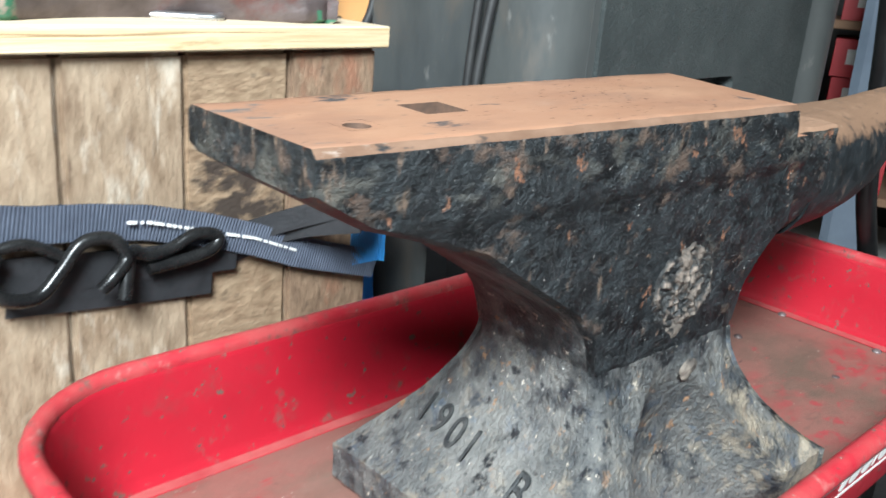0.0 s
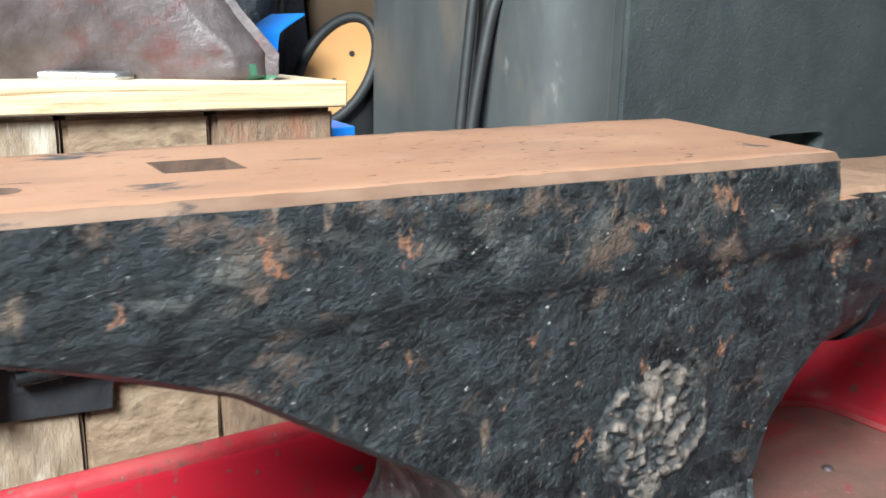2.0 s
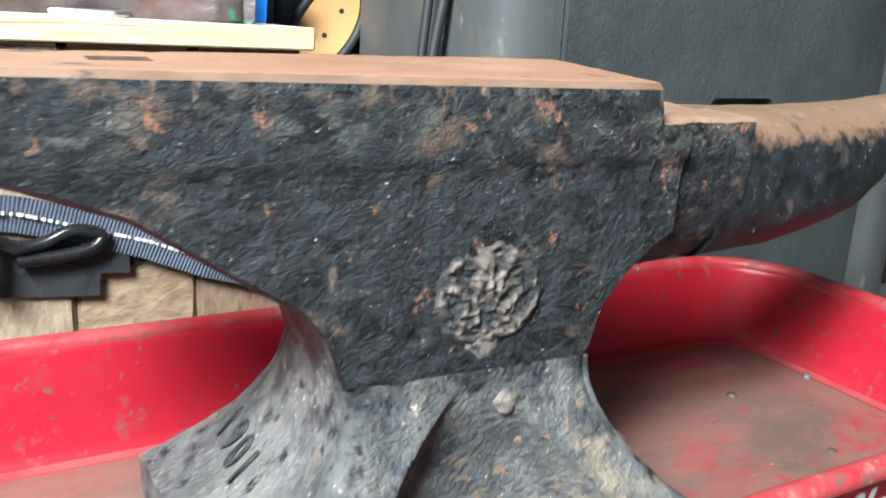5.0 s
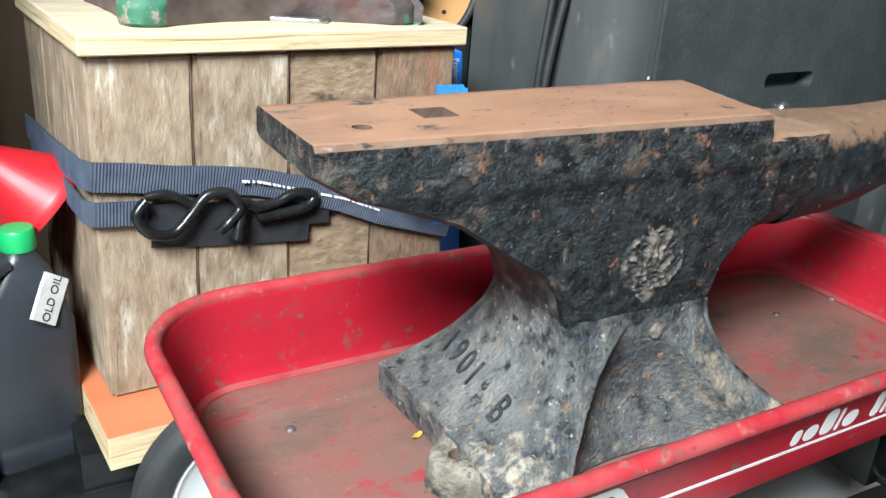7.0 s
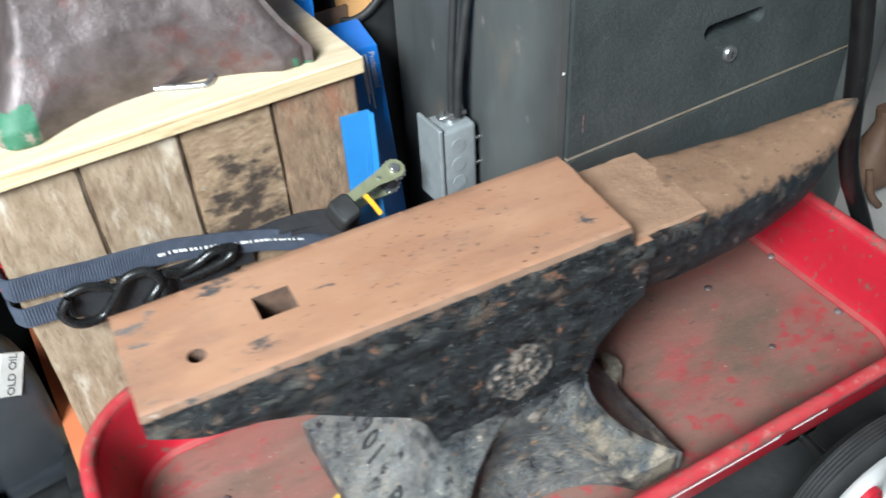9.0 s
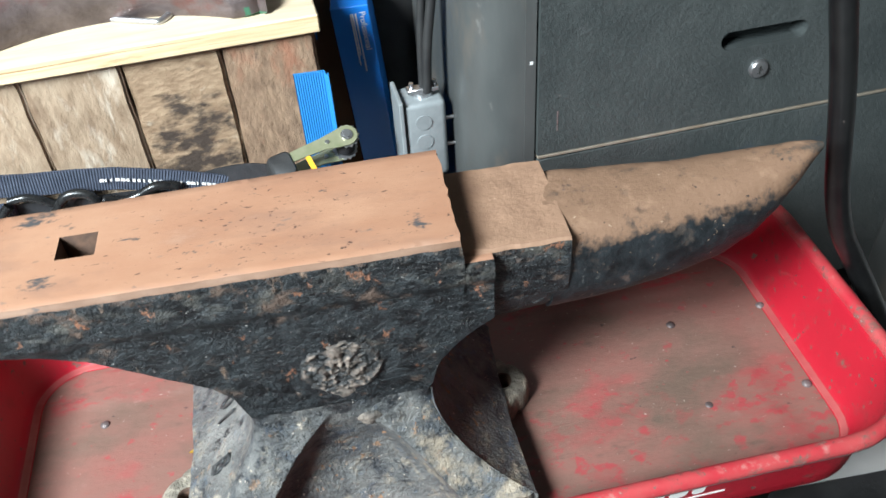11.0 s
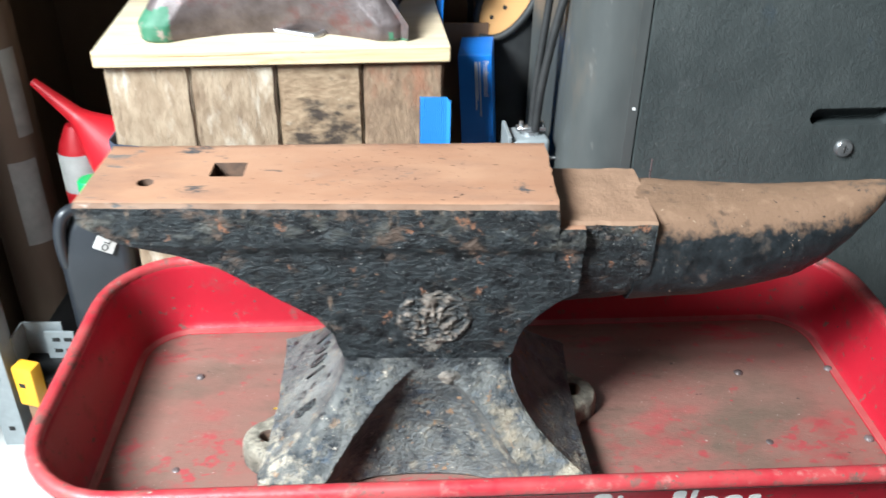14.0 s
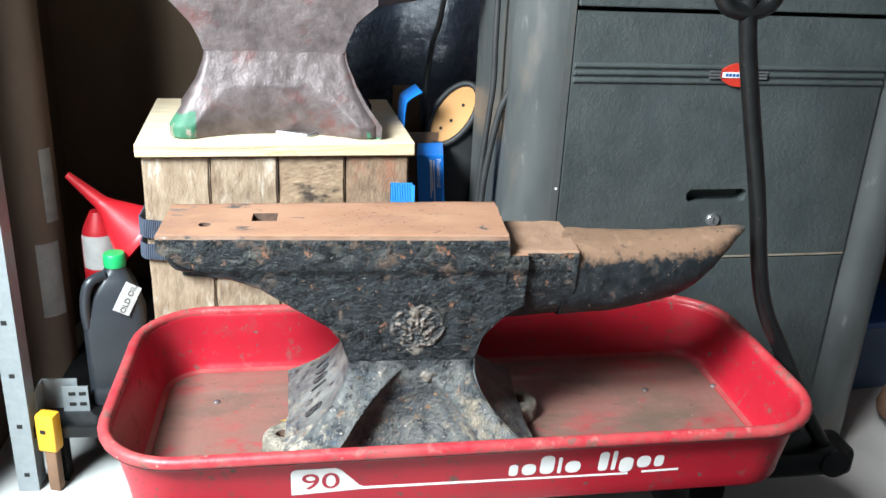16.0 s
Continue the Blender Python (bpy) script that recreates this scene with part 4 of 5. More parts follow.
def timber_stand():
    s = thing("timber_stand", STAND, "anvil stand of upright weathered timbers under a pale plywood top", "anvil stand")
    xs = [0.004, 0.113, 0.2245, 0.338, 0.449]
    for row in range(3):
        for i in range(4):
            rnd = random.Random(row * 7 + i)
            bm = bmesh.new()
            g = 0.0022
            y0 = row * 0.115 + rnd.uniform(-0.001, 0.002)
            box(bm, xs[i] + g * 0.5, xs[i + 1] - g * 0.5, y0, y0 + 0.113, 0.0, 0.394 - rnd.uniform(0, 0.002))
            bmesh.ops.subdivide_edges(bm, edges=[e for e in bm.edges if abs(e.verts[0].co.z - e.verts[1].co.z) > 0.1], cuts=24)
            bmesh.ops.bevel(bm, geom=[e for e in bm.edges if len(e.link_faces) == 2 and e.calc_face_angle(0) > 1], offset=0.0035, segments=2, affect="EDGES")
            for v in bm.verts:
                v.co += Vector((1, 1, 0)) * 0.0016 * rough_noise(v.co + Vector((i * 3, row * 5, 0)), 28)
            mt = M_wood if row or i < 2 else (M_wood_dark if i == 2 else M_wood_red)
            part("timber", bm, mt, s, ("", "", "oil-marked brown timber", "red-stained timber")[i] if row == 0 else "")
    bm = bmesh.new()
    box(bm, -0.003, 0.455, -0.012, 0.345, 0.394, 0.416, 0.0015, 1)
    for f in bm.faces:
        f.material_index = 0 if abs(f.normal.z) > 0.7 else 1
    part("plywood_top", bm, [M_ply, M_ply_edge], s, "pale plywood top with bare edges", smooth=False)
    return s


timber_stand()
bm = bmesh.new()
box(bm, -0.018, 0.43, -0.075, 0.33, -0.042, 0.0, 0.001, 1)
for f in bm.faces:
    f.material_index = 0 if f.normal.z > 0.7 else 1
tagged(part("base_board", bm, [M_orange_ply, M_ply_edge], m=STAND, smooth=False), "thick plywood offcut with an orange face under the stand", "board")
platform = thing("low_platform", pose(0, 0, 0), "low black steel platform under the stand", "platform")
bm = bmesh.new()
box(bm, -0.63, 0.16, 0.29, 0.95, 0.015, 0.04, 0.004)
part("deck", bm, M_black_metal, platform)
for x in (-0.6, -0.25, 0.13):
    for y in (0.32, 0.9):
        bm = bmesh.new()
        box(bm, x - 0.015, x + 0.015, y - 0.015, y + 0.015, GROUND, 0.0155)
        part("leg", bm, M_black_metal, platform)
bm = bmesh.new()
box(bm, -0.46, 0.05, 0.295, 0.6, 0.04, 0.088, 0.003)
tagged(part("runner", bm, M_black_metal), "black beam between the board and the platform", "beam")
bm = bmesh.new()
sweep(bm, [(-0.203, 0.407, 0.5485), (-0.16, 0.389, 0.5485), (-0.145, 0.388, 0.5485), (-0.131, 0.415, 0.5485)], 0.0042, 10)
tagged(part("bent_rod", bm, M_steel), "short bent steel rod lying on the plywood", "rod")


# ---- ratchet strap round the stand ----
def S(x, y, z):
    return STAND @ Vector((x, y, z - 0.13))


def band_path(pts, step):
    """A taut line through pts in even steps, its corners slightly rounded."""
    out = []
    for a, b in zip(pts, pts[1:]):
        n = max(1, round((b - a).length / step))
        out += [a.lerp(b, k / n) for k in range(n)]
    out.append(pts[-1])
    for _ in range(5):
        out = [out[0]] + [(p + 2 * q + r) / 4 for p, q, r in zip(out, out[1:], out[2:])] + [out[-1]]
    return out


def ratchet_strap():
    s = thing("ratchet_strap", pose(0, 0, 0), "blue-grey ratchet strap with black hooks round the timber stand", "strap")
    pts = [(-0.006, 0.335, 0.372), (-0.007, 0.12, 0.390), (-0.0065, 0.006, 0.4015), (0.002, -0.0065, 0.4005), (0.04, -0.007, 0.396), (0.08, -0.007, 0.389), (0.13, -0.0075, 0.384), (0.18, -0.008, 0.376), (0.235, -0.01, 0.361), (0.29, -0.011, 0.342), (0.345, -0.012, 0.318), (0.45, -0.013, 0.285)]
    up = STAND.to_3x3() @ Vector((0, 0, 1))
    bm = bmesh.new()
    path = band_path([S(*q) for q in pts], 0.0017)
    rings = []
    for i, c in enumerate(path):
        ax = (path[min(i + 1, len(path) - 1)] - path[max(i - 1, 0)]).normalized()
        w = (up - ax * up.dot(ax)).normalized()
        nn = ax.cross(w)
        t = 0.0016 if i % 2 else 0.0006
        rings.append([c + w * 0.016 + nn * t, c + w * 0.016 - nn * t, c - w * 0.016 - nn * t, c - w * 0.016 + nn * t])
    ring_loft(bm, rings, True, True)
    part("webbing", bm, M_strap, s, "ribbed blue-grey webbing")
    for k in range(30):
        rnd = random.Random(k + 40)
        x0 = 0.160 + 0.0061 * k + rnd.uniform(0, 0.001)
        x1 = x0 + rnd.choice((0.0018, 0.0032, 0.0048))
        bm = bmesh.new()
        zf = lambda x: float(np.interp(x, [0.08, 0.18, 0.29, 0.345], [0.389, 0.376, 0.342, 0.318])) + 0.0015
        vs = [S(x, -0.0145, zf(x) + d) for x, d in ((x0, -0.0013), (x1, -0.0013), (x1, 0.0012), (x0, 0.0012))]
        ring_loft(bm, [vs, [v + STAND.to_3x3() @ Vector((0, 0.003, 0)) for v in vs]], True, True)
        part("white_mark", bm, M_white_decal, s, smooth=False)
    bm = bmesh.new()
    path = band_path([S(-0.007, 0.3, 0.352), S(-0.007, 0.006, 0.360), S(0.002, -0.0075, 0.3595), S(0.055, -0.009, 0.356)], 0.0017)
    rings = []
    for i, c in enumerate(path):
        ax = (path[min(i + 1, len(path) - 1)] - path[max(i - 1, 0)]).normalized()
        w = (up - ax * up.dot(ax)).normalized()
        nn = ax.cross(w) * (0.0018 if i % 2 else 0.0008)
        rings.append([c + w * 0.0135 + nn, c + w * 0.0135 - nn, c - w * 0.0135 - nn, c - w * 0.0135 + nn])
    ring_loft(bm, rings, True, True)
    part("hook_loop", bm, M_strap, s)
    for z, x0, x1, yy in ((0.336, 0.05, 0.272, -0.004), (0.316, 0.06, 0.245, -0.003)):
        bm = bmesh.new()
        ribbon(bm, [S(x0, yy, z + 0.012), S((x0 + x1) / 2, yy - 0.002, z + 0.002), S(x1, yy - 0.004, z - 0.006)], up, 0.032, 0.002, 6)
        part("strap_tail", bm, M_black_strap, s, "flat black strap tail")
    hook = [(0.052, -0.018, 0.372), (0.040, -0.021, 0.357), (0.052, -0.023, 0.337), (0.078, -0.022, 0.333), (0.098, -0.02, 0.350), (0.118, -0.019, 0.371), (0.142, -0.022, 0.371), (0.152, -0.026, 0.354), (0.138, -0.03, 0.340), (0.128, -0.028, 0.33), ]
    bm = bmesh.new()
    sweep(bm, [S(*q) for q in hook], 0.0060, 12)
    part("hook", bm, M_hook, s, "bent black steel hook")
    hook = [(0.052, -0.012, 0.374), (0.075, -0.014, 0.376), (0.1, -0.015, 0.362), (0.108, -0.016, 0.352)]
    bm = bmesh.new()
    sweep(bm, [S(*q) for q in hook], 0.005, 12)
    part("hook", bm, M_hook, s)
    hook = [(0.146, -0.032, 0.318), (0.152, -0.026, 0.340), (0.160, -0.02, 0.356), (0.178, -0.018, 0.348), (0.2, -0.018, 0.352), (0.222, -0.019, 0.361), (0.246, -0.018, 0.355), (0.236, -0.02, 0.343), (0.205, -0.019, 0.338), (0.176, -0.017, 0.336)]
    bm = bmesh.new()
    sweep(bm, [S(*q) for q in hook], 0.0060, 12)
    part("hook", bm, M_hook, s)
    # ratchet buckle at the corner of the stand
    nrm = Vector((0.12, -0.45, 0.88)).normalized()
    spin, heel = Vector((0.044, 0.322, 0.402)), Vector((-0.028, 0.300, 0.394))
    along = (spin - heel).normalized()
    across = nrm.cross(along).normalized()
    length = (spin - heel).length

    def B(u, v, w=0.0):
        return heel + along * u + across * v + nrm * w

    outline = [(0.0, 0.007), (0.02, 0.0085), (0.045, 0.0095), (0.062, 0.0115)]
    outline += [(length + 0.0135 * math.cos(radians(q)), 0.0135 * math.sin(radians(q))) for q in range(100, -101, -20)]
    outline += [(0.062, -0.0115), (0.045, -0.007), (0.02, -0.006), (0.0, -0.0055)]
    for w in (0.0, -0.036):
        bm = bmesh.new()
        ring_loft(bm, [[B(u, v, w) for u, v in outline], [B(u, v, w - 0.0022) for u, v in outline]], True, True)
        plate = part("side_plate", bm, M_zinc, s, "yellowish zinc plated side plate", smooth=False)
        bm = bmesh.new()
        cyl(bm, B(length, 0, w - 0.0005), B(length, 0, w + 0.0022), 0.0072, n=20)
        cyl(bm, B(length, 0, w + 0.002), B(length, 0, w + 0.0038), 0.0048, n=6)
        part("bolt_head", bm, M_steel, plate, "bright bolt head")
        bm = bmesh.new()
        cyl(bm, B(0.05, 0.001, w - 0.0005), B(0.05, 0.001, w + 0.0016), 0.0026, n=12)
        part("rivet", bm, M_steel, plate)
    bm = bmesh.new()
    cyl(bm, B(length, 0, 0.0), B(length, 0, -0.036), 0.0055, n=18)
    part("spindle", bm, M_steel, s)
    bm = bmesh.new()
    rings = []
    for k in range(13):
        rr = 0.0115 + 0.0009 * (k % 2)
        rings.append(circle(B(length, 0, -0.004 - 0.0023 * k), nrm, rr, 18))
    ring_loft(bm, rings, True, True)
    part("wound_webbing", bm, M_black_strap, s, "black webbing wound on the spindle")
    for w in (-0.003, -0.0335):
        bm = bmesh.new()
        teeth = []
        for k in range(28):
            rr = 0.0165 if k % 2 else 0.0138
            teeth.append(B(length + rr * math.cos(2 * math.pi * k / 28), rr * math.sin(2 * math.pi * k / 28), w))
        ring_loft(bm, [teeth, [q - nrm * 0.002 for q in teeth]], True, True)
        part("ratchet_wheel", bm, M_steel, s, "toothed steel wheel", smooth=False)
    bm = bmesh.new()
    grip = [rrect(0.0155, 0.0185, 0.008, z, 6) for z in (-0.020, -0.0175, 0.0, 0.0045, 0.007)]
    scale = (0.9, 1.0, 1.0, 0.96, 0.82)
    ring_loft(bm, [[B(-0.012 + v.x * f, -0.006 + v.y * f, -0.004 + v.z) for v in r] for r, f in zip(grip, scale)], True, True)
    part("ratchet_grip", bm, M_rubber, s, "black rubber ratchet grip")
    bm = bmesh.new()
    ribbon(bm, [B(0.021, -0.004, -0.002), B(0.022, -0.02, -0.004), B(0.024, -0.036, -0.01)], along, 0.006, 0.0018, 4)
    part("yellow_tag", bm, M_yellow, s)
    for dz, dy in ((0.0, 0.0), (-0.014, 0.012)):
        bm = bmesh.new()
        ribbon(bm, [B(-0.02, -0.004 + dz, -0.012 - dy), Vector((-0.085, 0.333 + dy * 0.6, 0.362 + dz)), Vector((-0.13, 0.351 + dy * 0.2, 0.348 + dz)), Vector((-0.16, 0.3505 + dy * 0.2, 0.340 + dz))], up, 0.022, 0.0025, 8)
        part("strap_tail", bm, M_black_strap, s)


ratchet_strap()


# ---- blue cartons and board beside the stand ----
def blue_carton():
    c = thing("blue_carton", pose(0.079, 0.478, 0.04, 0, -4, -6), "tall narrow bright blue cardboard carton with white print", "carton")
    bm = bmesh.new()
    box(bm, 0.0, 0.05, 0.0, 0.09, 0.0, 0.452, 0.001, 1)
    part("carton_body", bm, [M_blue], c, smooth=False)
    for body, size, x0, z0 in (("Professional", 0.0115, 0.037, 0.444),):
        bm = text_bm(body, size, 0.0002)
        for v in bm.verts:
            v.co = Vector((x0 + v.co.y, -0.0006 - v.co.z, z0 - v.co.x))
        part("print", bm, M_white_decal, c, "white printed word", smooth=False)
    for k, (x0, ln) in enumerate(((0.031, 0.085), (0.027, 0.06), (0.0245, 0.075))):
        bm = bmesh.new()
        box(bm, x0, x0 + 0.0016, -0.0008, 0.0002, 0.442 - ln, 0.442)
        part("print_bar", bm, M_white_decal, c, smooth=False)


blue_carton()
bm = bmesh.new()
rings = []
n = 15
for i in range(n * 2):
    x = -0.008 + 0.042 * i / (n * 2 - 1)
    d = 0.0012 if i % 2 else 0.0
    z1 = 0.476 - (0.0 if x < 0.03 else 0.004)
    rings.append([Vector((x, 0.352 + d + 0.006 * max(0, x - 0.028) / 0.006 * -1, 0.29)), Vector((x, 0.3545 + d, 0.29)), Vector((x, 0.3545 + d, z1)), Vector((x, 0.352 + d - 0.006 * max(0, x - 0.028) / 0.006, z1))])
ring_loft(bm, rings, True, True)
tagged(part("plastic_strip", bm, M_blue_strip, smooth=False), "ribbed blue plastic strip leaning on the stand", "strip")


def flap_carton():
    c = thing("open_carton", pose(0.0205, 0.575, 0.04, 0, 0, 5), "open brown cardboard carton with a bright blue flap", "carton")
    bm = bmesh.new()
    for x0, x1, y0, y1 in ((0, 0.004, 0, 0.12), (0.075, 0.079, 0, 0.12), (0.004, 0.075, 0, 0.004), (0.004, 0.075, 0.116, 0.12)):
        box(bm, x0, x1, y0, y1, 0, 0.47)
    box(bm, 0.004, 0.075, 0.004, 0.116, 0, 0.004)
    box(bm, 0.004, 0.06, 0.114, 0.118, 0.44, 0.54)
    part("carton_body", bm, M_card_in, c, smooth=False)
    bm = bmesh.new()
    ribbon(bm, [(-0.0015, -0.033, 0.40), (-0.002, -0.033, 0.50), (0.0, -0.033, 0.537), (0.006, -0.033, 0.549), (0.03, -0.033, 0.564)], Vector((0, 1, 0)), 0.075, 0.002, 8)
    part("flap", bm, M_blue, c, "bright blue folded flap")


flap_carton()


def tan_board():
    b = thing("tan_board", pose(0.128, 0.59, 0.545, 0, 0, 4), "tan perforated fibreboard paddle ringed by a black hose", "board")
    C = Vector((0, 0, 0))
    axis = Vector((-0.36, -0.9, 0.25)).normalized()
    u = Vector((0.55, 0, 0.83))
    u = (u - axis * u.dot(axis)).normalized()
    v = axis.cross(u)
    ell = lambda k, d: [C + k * (0.066 * math.cos(2 * math.pi * i / 40) * u + 0.036 * math.sin(2 * math.pi * i / 40) * v) + axis * d for i in range(40)]
    bm = bmesh.new()
    ring_loft(bm, [ell(0.97, -0.003), ell(1.0, -0.0015), ell(1.0, 0.0015), ell(0.97, 0.003)], True, True)
    part("paddle", bm, M_tan, b)
    bm = bmesh.new()
    pts = ell(1.03, 0.002)
    sweep(bm, pts + [pts[0]], 0.0062, 12, sub=2)
    part("hose_ring", bm, M_rubber, b, "black rubber hose")
    for du, dv in ((-0.012, -0.004), (0.026, -0.006), (-0.036, 0.004)):
        bm = bmesh.new()
        c = C + u * du + v * dv + axis * 0.0025
        cyl(bm, c, c + axis * 0.0012, 0.0034, n=12)
        part("hole", bm, M_gap, b)
    bm = bmesh.new()
    foot = [Vector((p.x * 1.1, p.y * 1.1 + 0.012, -0.505)) for p in ell(1.0, -0.004)]
    mid = [(p * 0.6 + q * 0.4) for p, q in zip(ell(1.05, -0.002), foot)]
    ring_loft(bm, [ell(1.0, 0.001), ell(1.06, 0.0), ell(1.06, -0.006), mid, foot], False, True)
    part("pipe", bm, M_rubber, b, "black pipe behind the paddle")


tan_board()


# ---- tool cabinet ----
CAB = pose(0.262, 0.276, 0.0, 0, 0, 4.3)


def cabinet():
    c = thing("tool_cabinet", CAB, "dark grey enamelled steel tool cabinet with rounded corners", "cabinet")
    H, X0, X1, D, R = 1.25, -0.074, 0.675, 0.3, 0.069
    outline = []
    outline.append((0.575, 0.0))
    for a in range(140, -1, -10):
        outline.append((X1 - 0.052 + 0.052 * math.cos(radians(a)), 0.030 - 0.052 * math.sin(radians(a))))
    outline += [(X1, D), (X0, D)]
    for a in range(0, 91, 9):
        outline.append((X0 + R - R * math.cos(radians(a)), R - R * math.sin(radians(a))))
    bm = bmesh.new()
    ring_loft(bm, [[Vector((x, y, z)) for x, y in reversed(outline)] for z in (GROUND + 0.03, 0.25, 0.5, 0.75, 1.0, H - 0.03, H)], True, True, closed=False)
    part("cabinet_shell", bm, M_cabinet_side, c, "grey shell with worn rounded corners", angle=50)
    bm = bmesh.new()
    box(bm, X0 + 0.03, X1 - 0.03, 0.03, D - 0.03, GROUND, GROUND + 0.0305)
    part("plinth", bm, M_gap, c)
    # shadow gap behind the door leaves
    bm = bmesh.new()
    box(bm, -0.006, 0.581, 0.026, 0.032, GROUND + 0.03, 1.245)
    part("door_gap", bm, M_gap, c, smooth=False)

    def door(name, z0, z1, slot):
        bm = bmesh.new()
        x0, x1 = 0.010, 0.570
        if slot is None:
            box(bm, x0, x1, -0.005, 0.002, z0, z1, 0.002, 2)
        else:
            sx0, sx1, sz0, sz1 = slot
            rr = (sz1 - sz0) / 2
            inner = []
            for k in range(32):
                t = 2 * math.pi * k / 32
                cx = (sx1 - rr) if math.cos(t) >= 0 else (sx0 + rr)
                inner.append((cx + rr * math.cos(t), (sz0 + sz1) / 2 + rr * math.sin(t)))
            edges = []
            for loop in ([(x0, z0), (x1, z0), (x1, z1), (x0, z1)], inner):
                vs = [bm.verts.new((x, -0.005, z)) for x, z in loop]
                edges += [bm.edges.new((vs[i], vs[(i + 1) % len(vs)])) for i in range(len(vs))]
            bmesh.ops.triangle_fill(bm, use_beauty=True, edges=edges, normal=(0, -1, 0))
            ring_loft(bm, [[Vector((x, -0.005, z)) for x, z in inner], [Vector((x, -0.002, z)) for x, z in inner], [Vector((x, 0.022, z)) for x, z in inner]], False, True)
            for a in ([(x0, z0), (x1, z0)], [(x1, z0), (x1, z1)], [(x1, z1), (x0, z1)], [(x0, z1), (x0, z0)]):
                (p, q), (r, s) = a
                bm.faces.new([bm.verts.new(v) for v in ((p, -0.005, q), (r, -0.005, s), (r, 0.002, s), (p, 0.002, q))])
        return part(name, bm, M_cabinet, c, "dark grey hammered steel door" if slot else "", smooth=False)

    for x0, x1 in ((-0.0055, 0.0075), (0.5725, 0.5805)):
        bm = bmesh.new()
        box(bm, x0, x1, -0.0005, 0.01, GROUND + 0.03, 1.245)
        part("door_frame", bm, M_cabinet_side, c, smooth=False)
    # the shell's face is open behind the finger slot
    d = door("door", 0.365, 0.783, (0.238, 0.352, 0.466, 0.490))
    for z in (0.6755, 0.6875, 0.6995):
        bm = bmesh.new()
        rings = []
        for x in (0.0105, 0.012, 0.5685, 0.5695):
            s = 0.3 if x in (0.0105, 0.5695) else 1
            rings.append([Vector((x, -0.0048 - 0.0042 * s * math.sin(math.pi * k / 6), z - 0.0045 * math.cos(math.pi * k / 6))) for k in range(7)])
        ring_loft(bm, rings, True, True, closed=True)
        part("moulding", bm, M_cabinet, d, "raised horizontal moulding")
    bm = bmesh.new()
    box(bm, 0.010, 0.570, -0.0065, 0.001, 0.3605, 0.3645, 0.0008, 1)
    part("door_sill", bm, M_edge_metal, d, "worn bare metal door edge", smooth=False)
    door("upper_panel", 0.79, 1.19, None)
    door("lower_panel", 0.03, 0.3585, None)
    bm = bmesh.new()
    lathe(bm, [(0.0125, 0.0), (0.0125, 0.003), (0.0105, 0.0055), (0.006, 0.006), (0.0, 0.006)], 28, m=Matrix.Translation((0.2945, -0.005, 0.4335)) @ Matrix.Rotation(radians(90), 4, "X"))
    lock = part("lock", bm, M_steel, d, "round bright steel lock")
    bm = bmesh.new()
    box(bm, 0.2935, 0.2955, -0.0115, -0.0108, 0.428, 0.439)
    part("keyway", bm, M_gap, lock, smooth=False)
    bm = bmesh.new()
    prof = []
    for k in range(40):
        t = 2 * math.pi * k / 40
        prof.append((0.2945 + 0.033 * math.copysign(abs(math.cos(t)) ** 1.25, math.cos(t)), 0.6885 + 0.0195 * math.sin(t)))
    ring_loft(bm, [[Vector((x, -0.009, z)) for x, z in prof], [Vector((x, -0.0125, z)) for x, z in prof]], True, True)
    badge = part("badge", bm, M_badge_red, d, "small red oval badge with silver bars", smooth=False)
    for dz in (-0.005, 0.0, 0.005):
        for x0, x1 in ((0.243, 0.272), (0.317, 0.346)):
            bm = bmesh.new()
            box(bm, x0, x1, -0.0125, -0.0095, 0.687 + dz, 0.690 + dz)
            part("badge_bar", bm, M_steel, badge, smooth=False)
    bm = bmesh.new()
    box(bm, 0.265, 0.324, -0.0136, -0.0125, 0.684, 0.693)
    part("badge_bar", bm, M_wheel_white, badge, smooth=False)
    for k in range(8):
        bm = bmesh.new()
        box(bm, 0.27 + 0.0062 * k, 0.2745 + 0.0062 * k, -0.0142, -0.0136, 0.6862, 0.6908)
        part("badge_mark", bm, M_blue_dark, badge, smooth=False)
    for x, z, h in ((0.002, 0.493, 0.004),):
        bm = bmesh.new()
        box(bm, x - 0.002, x + 0.002, -0.0006, 0.003, z - h / 2, z + h / 2)
        part("paint_chip", bm, M_wheel_white, c, smooth=False)
    bm = bmesh.new()
    box(bm, 0.0338, 0.0351, -0.0054, -0.0048, 0.397, 0.425)
    part("scratch", bm, M_steel, d, "pale scratch", smooth=False)


cabinet()


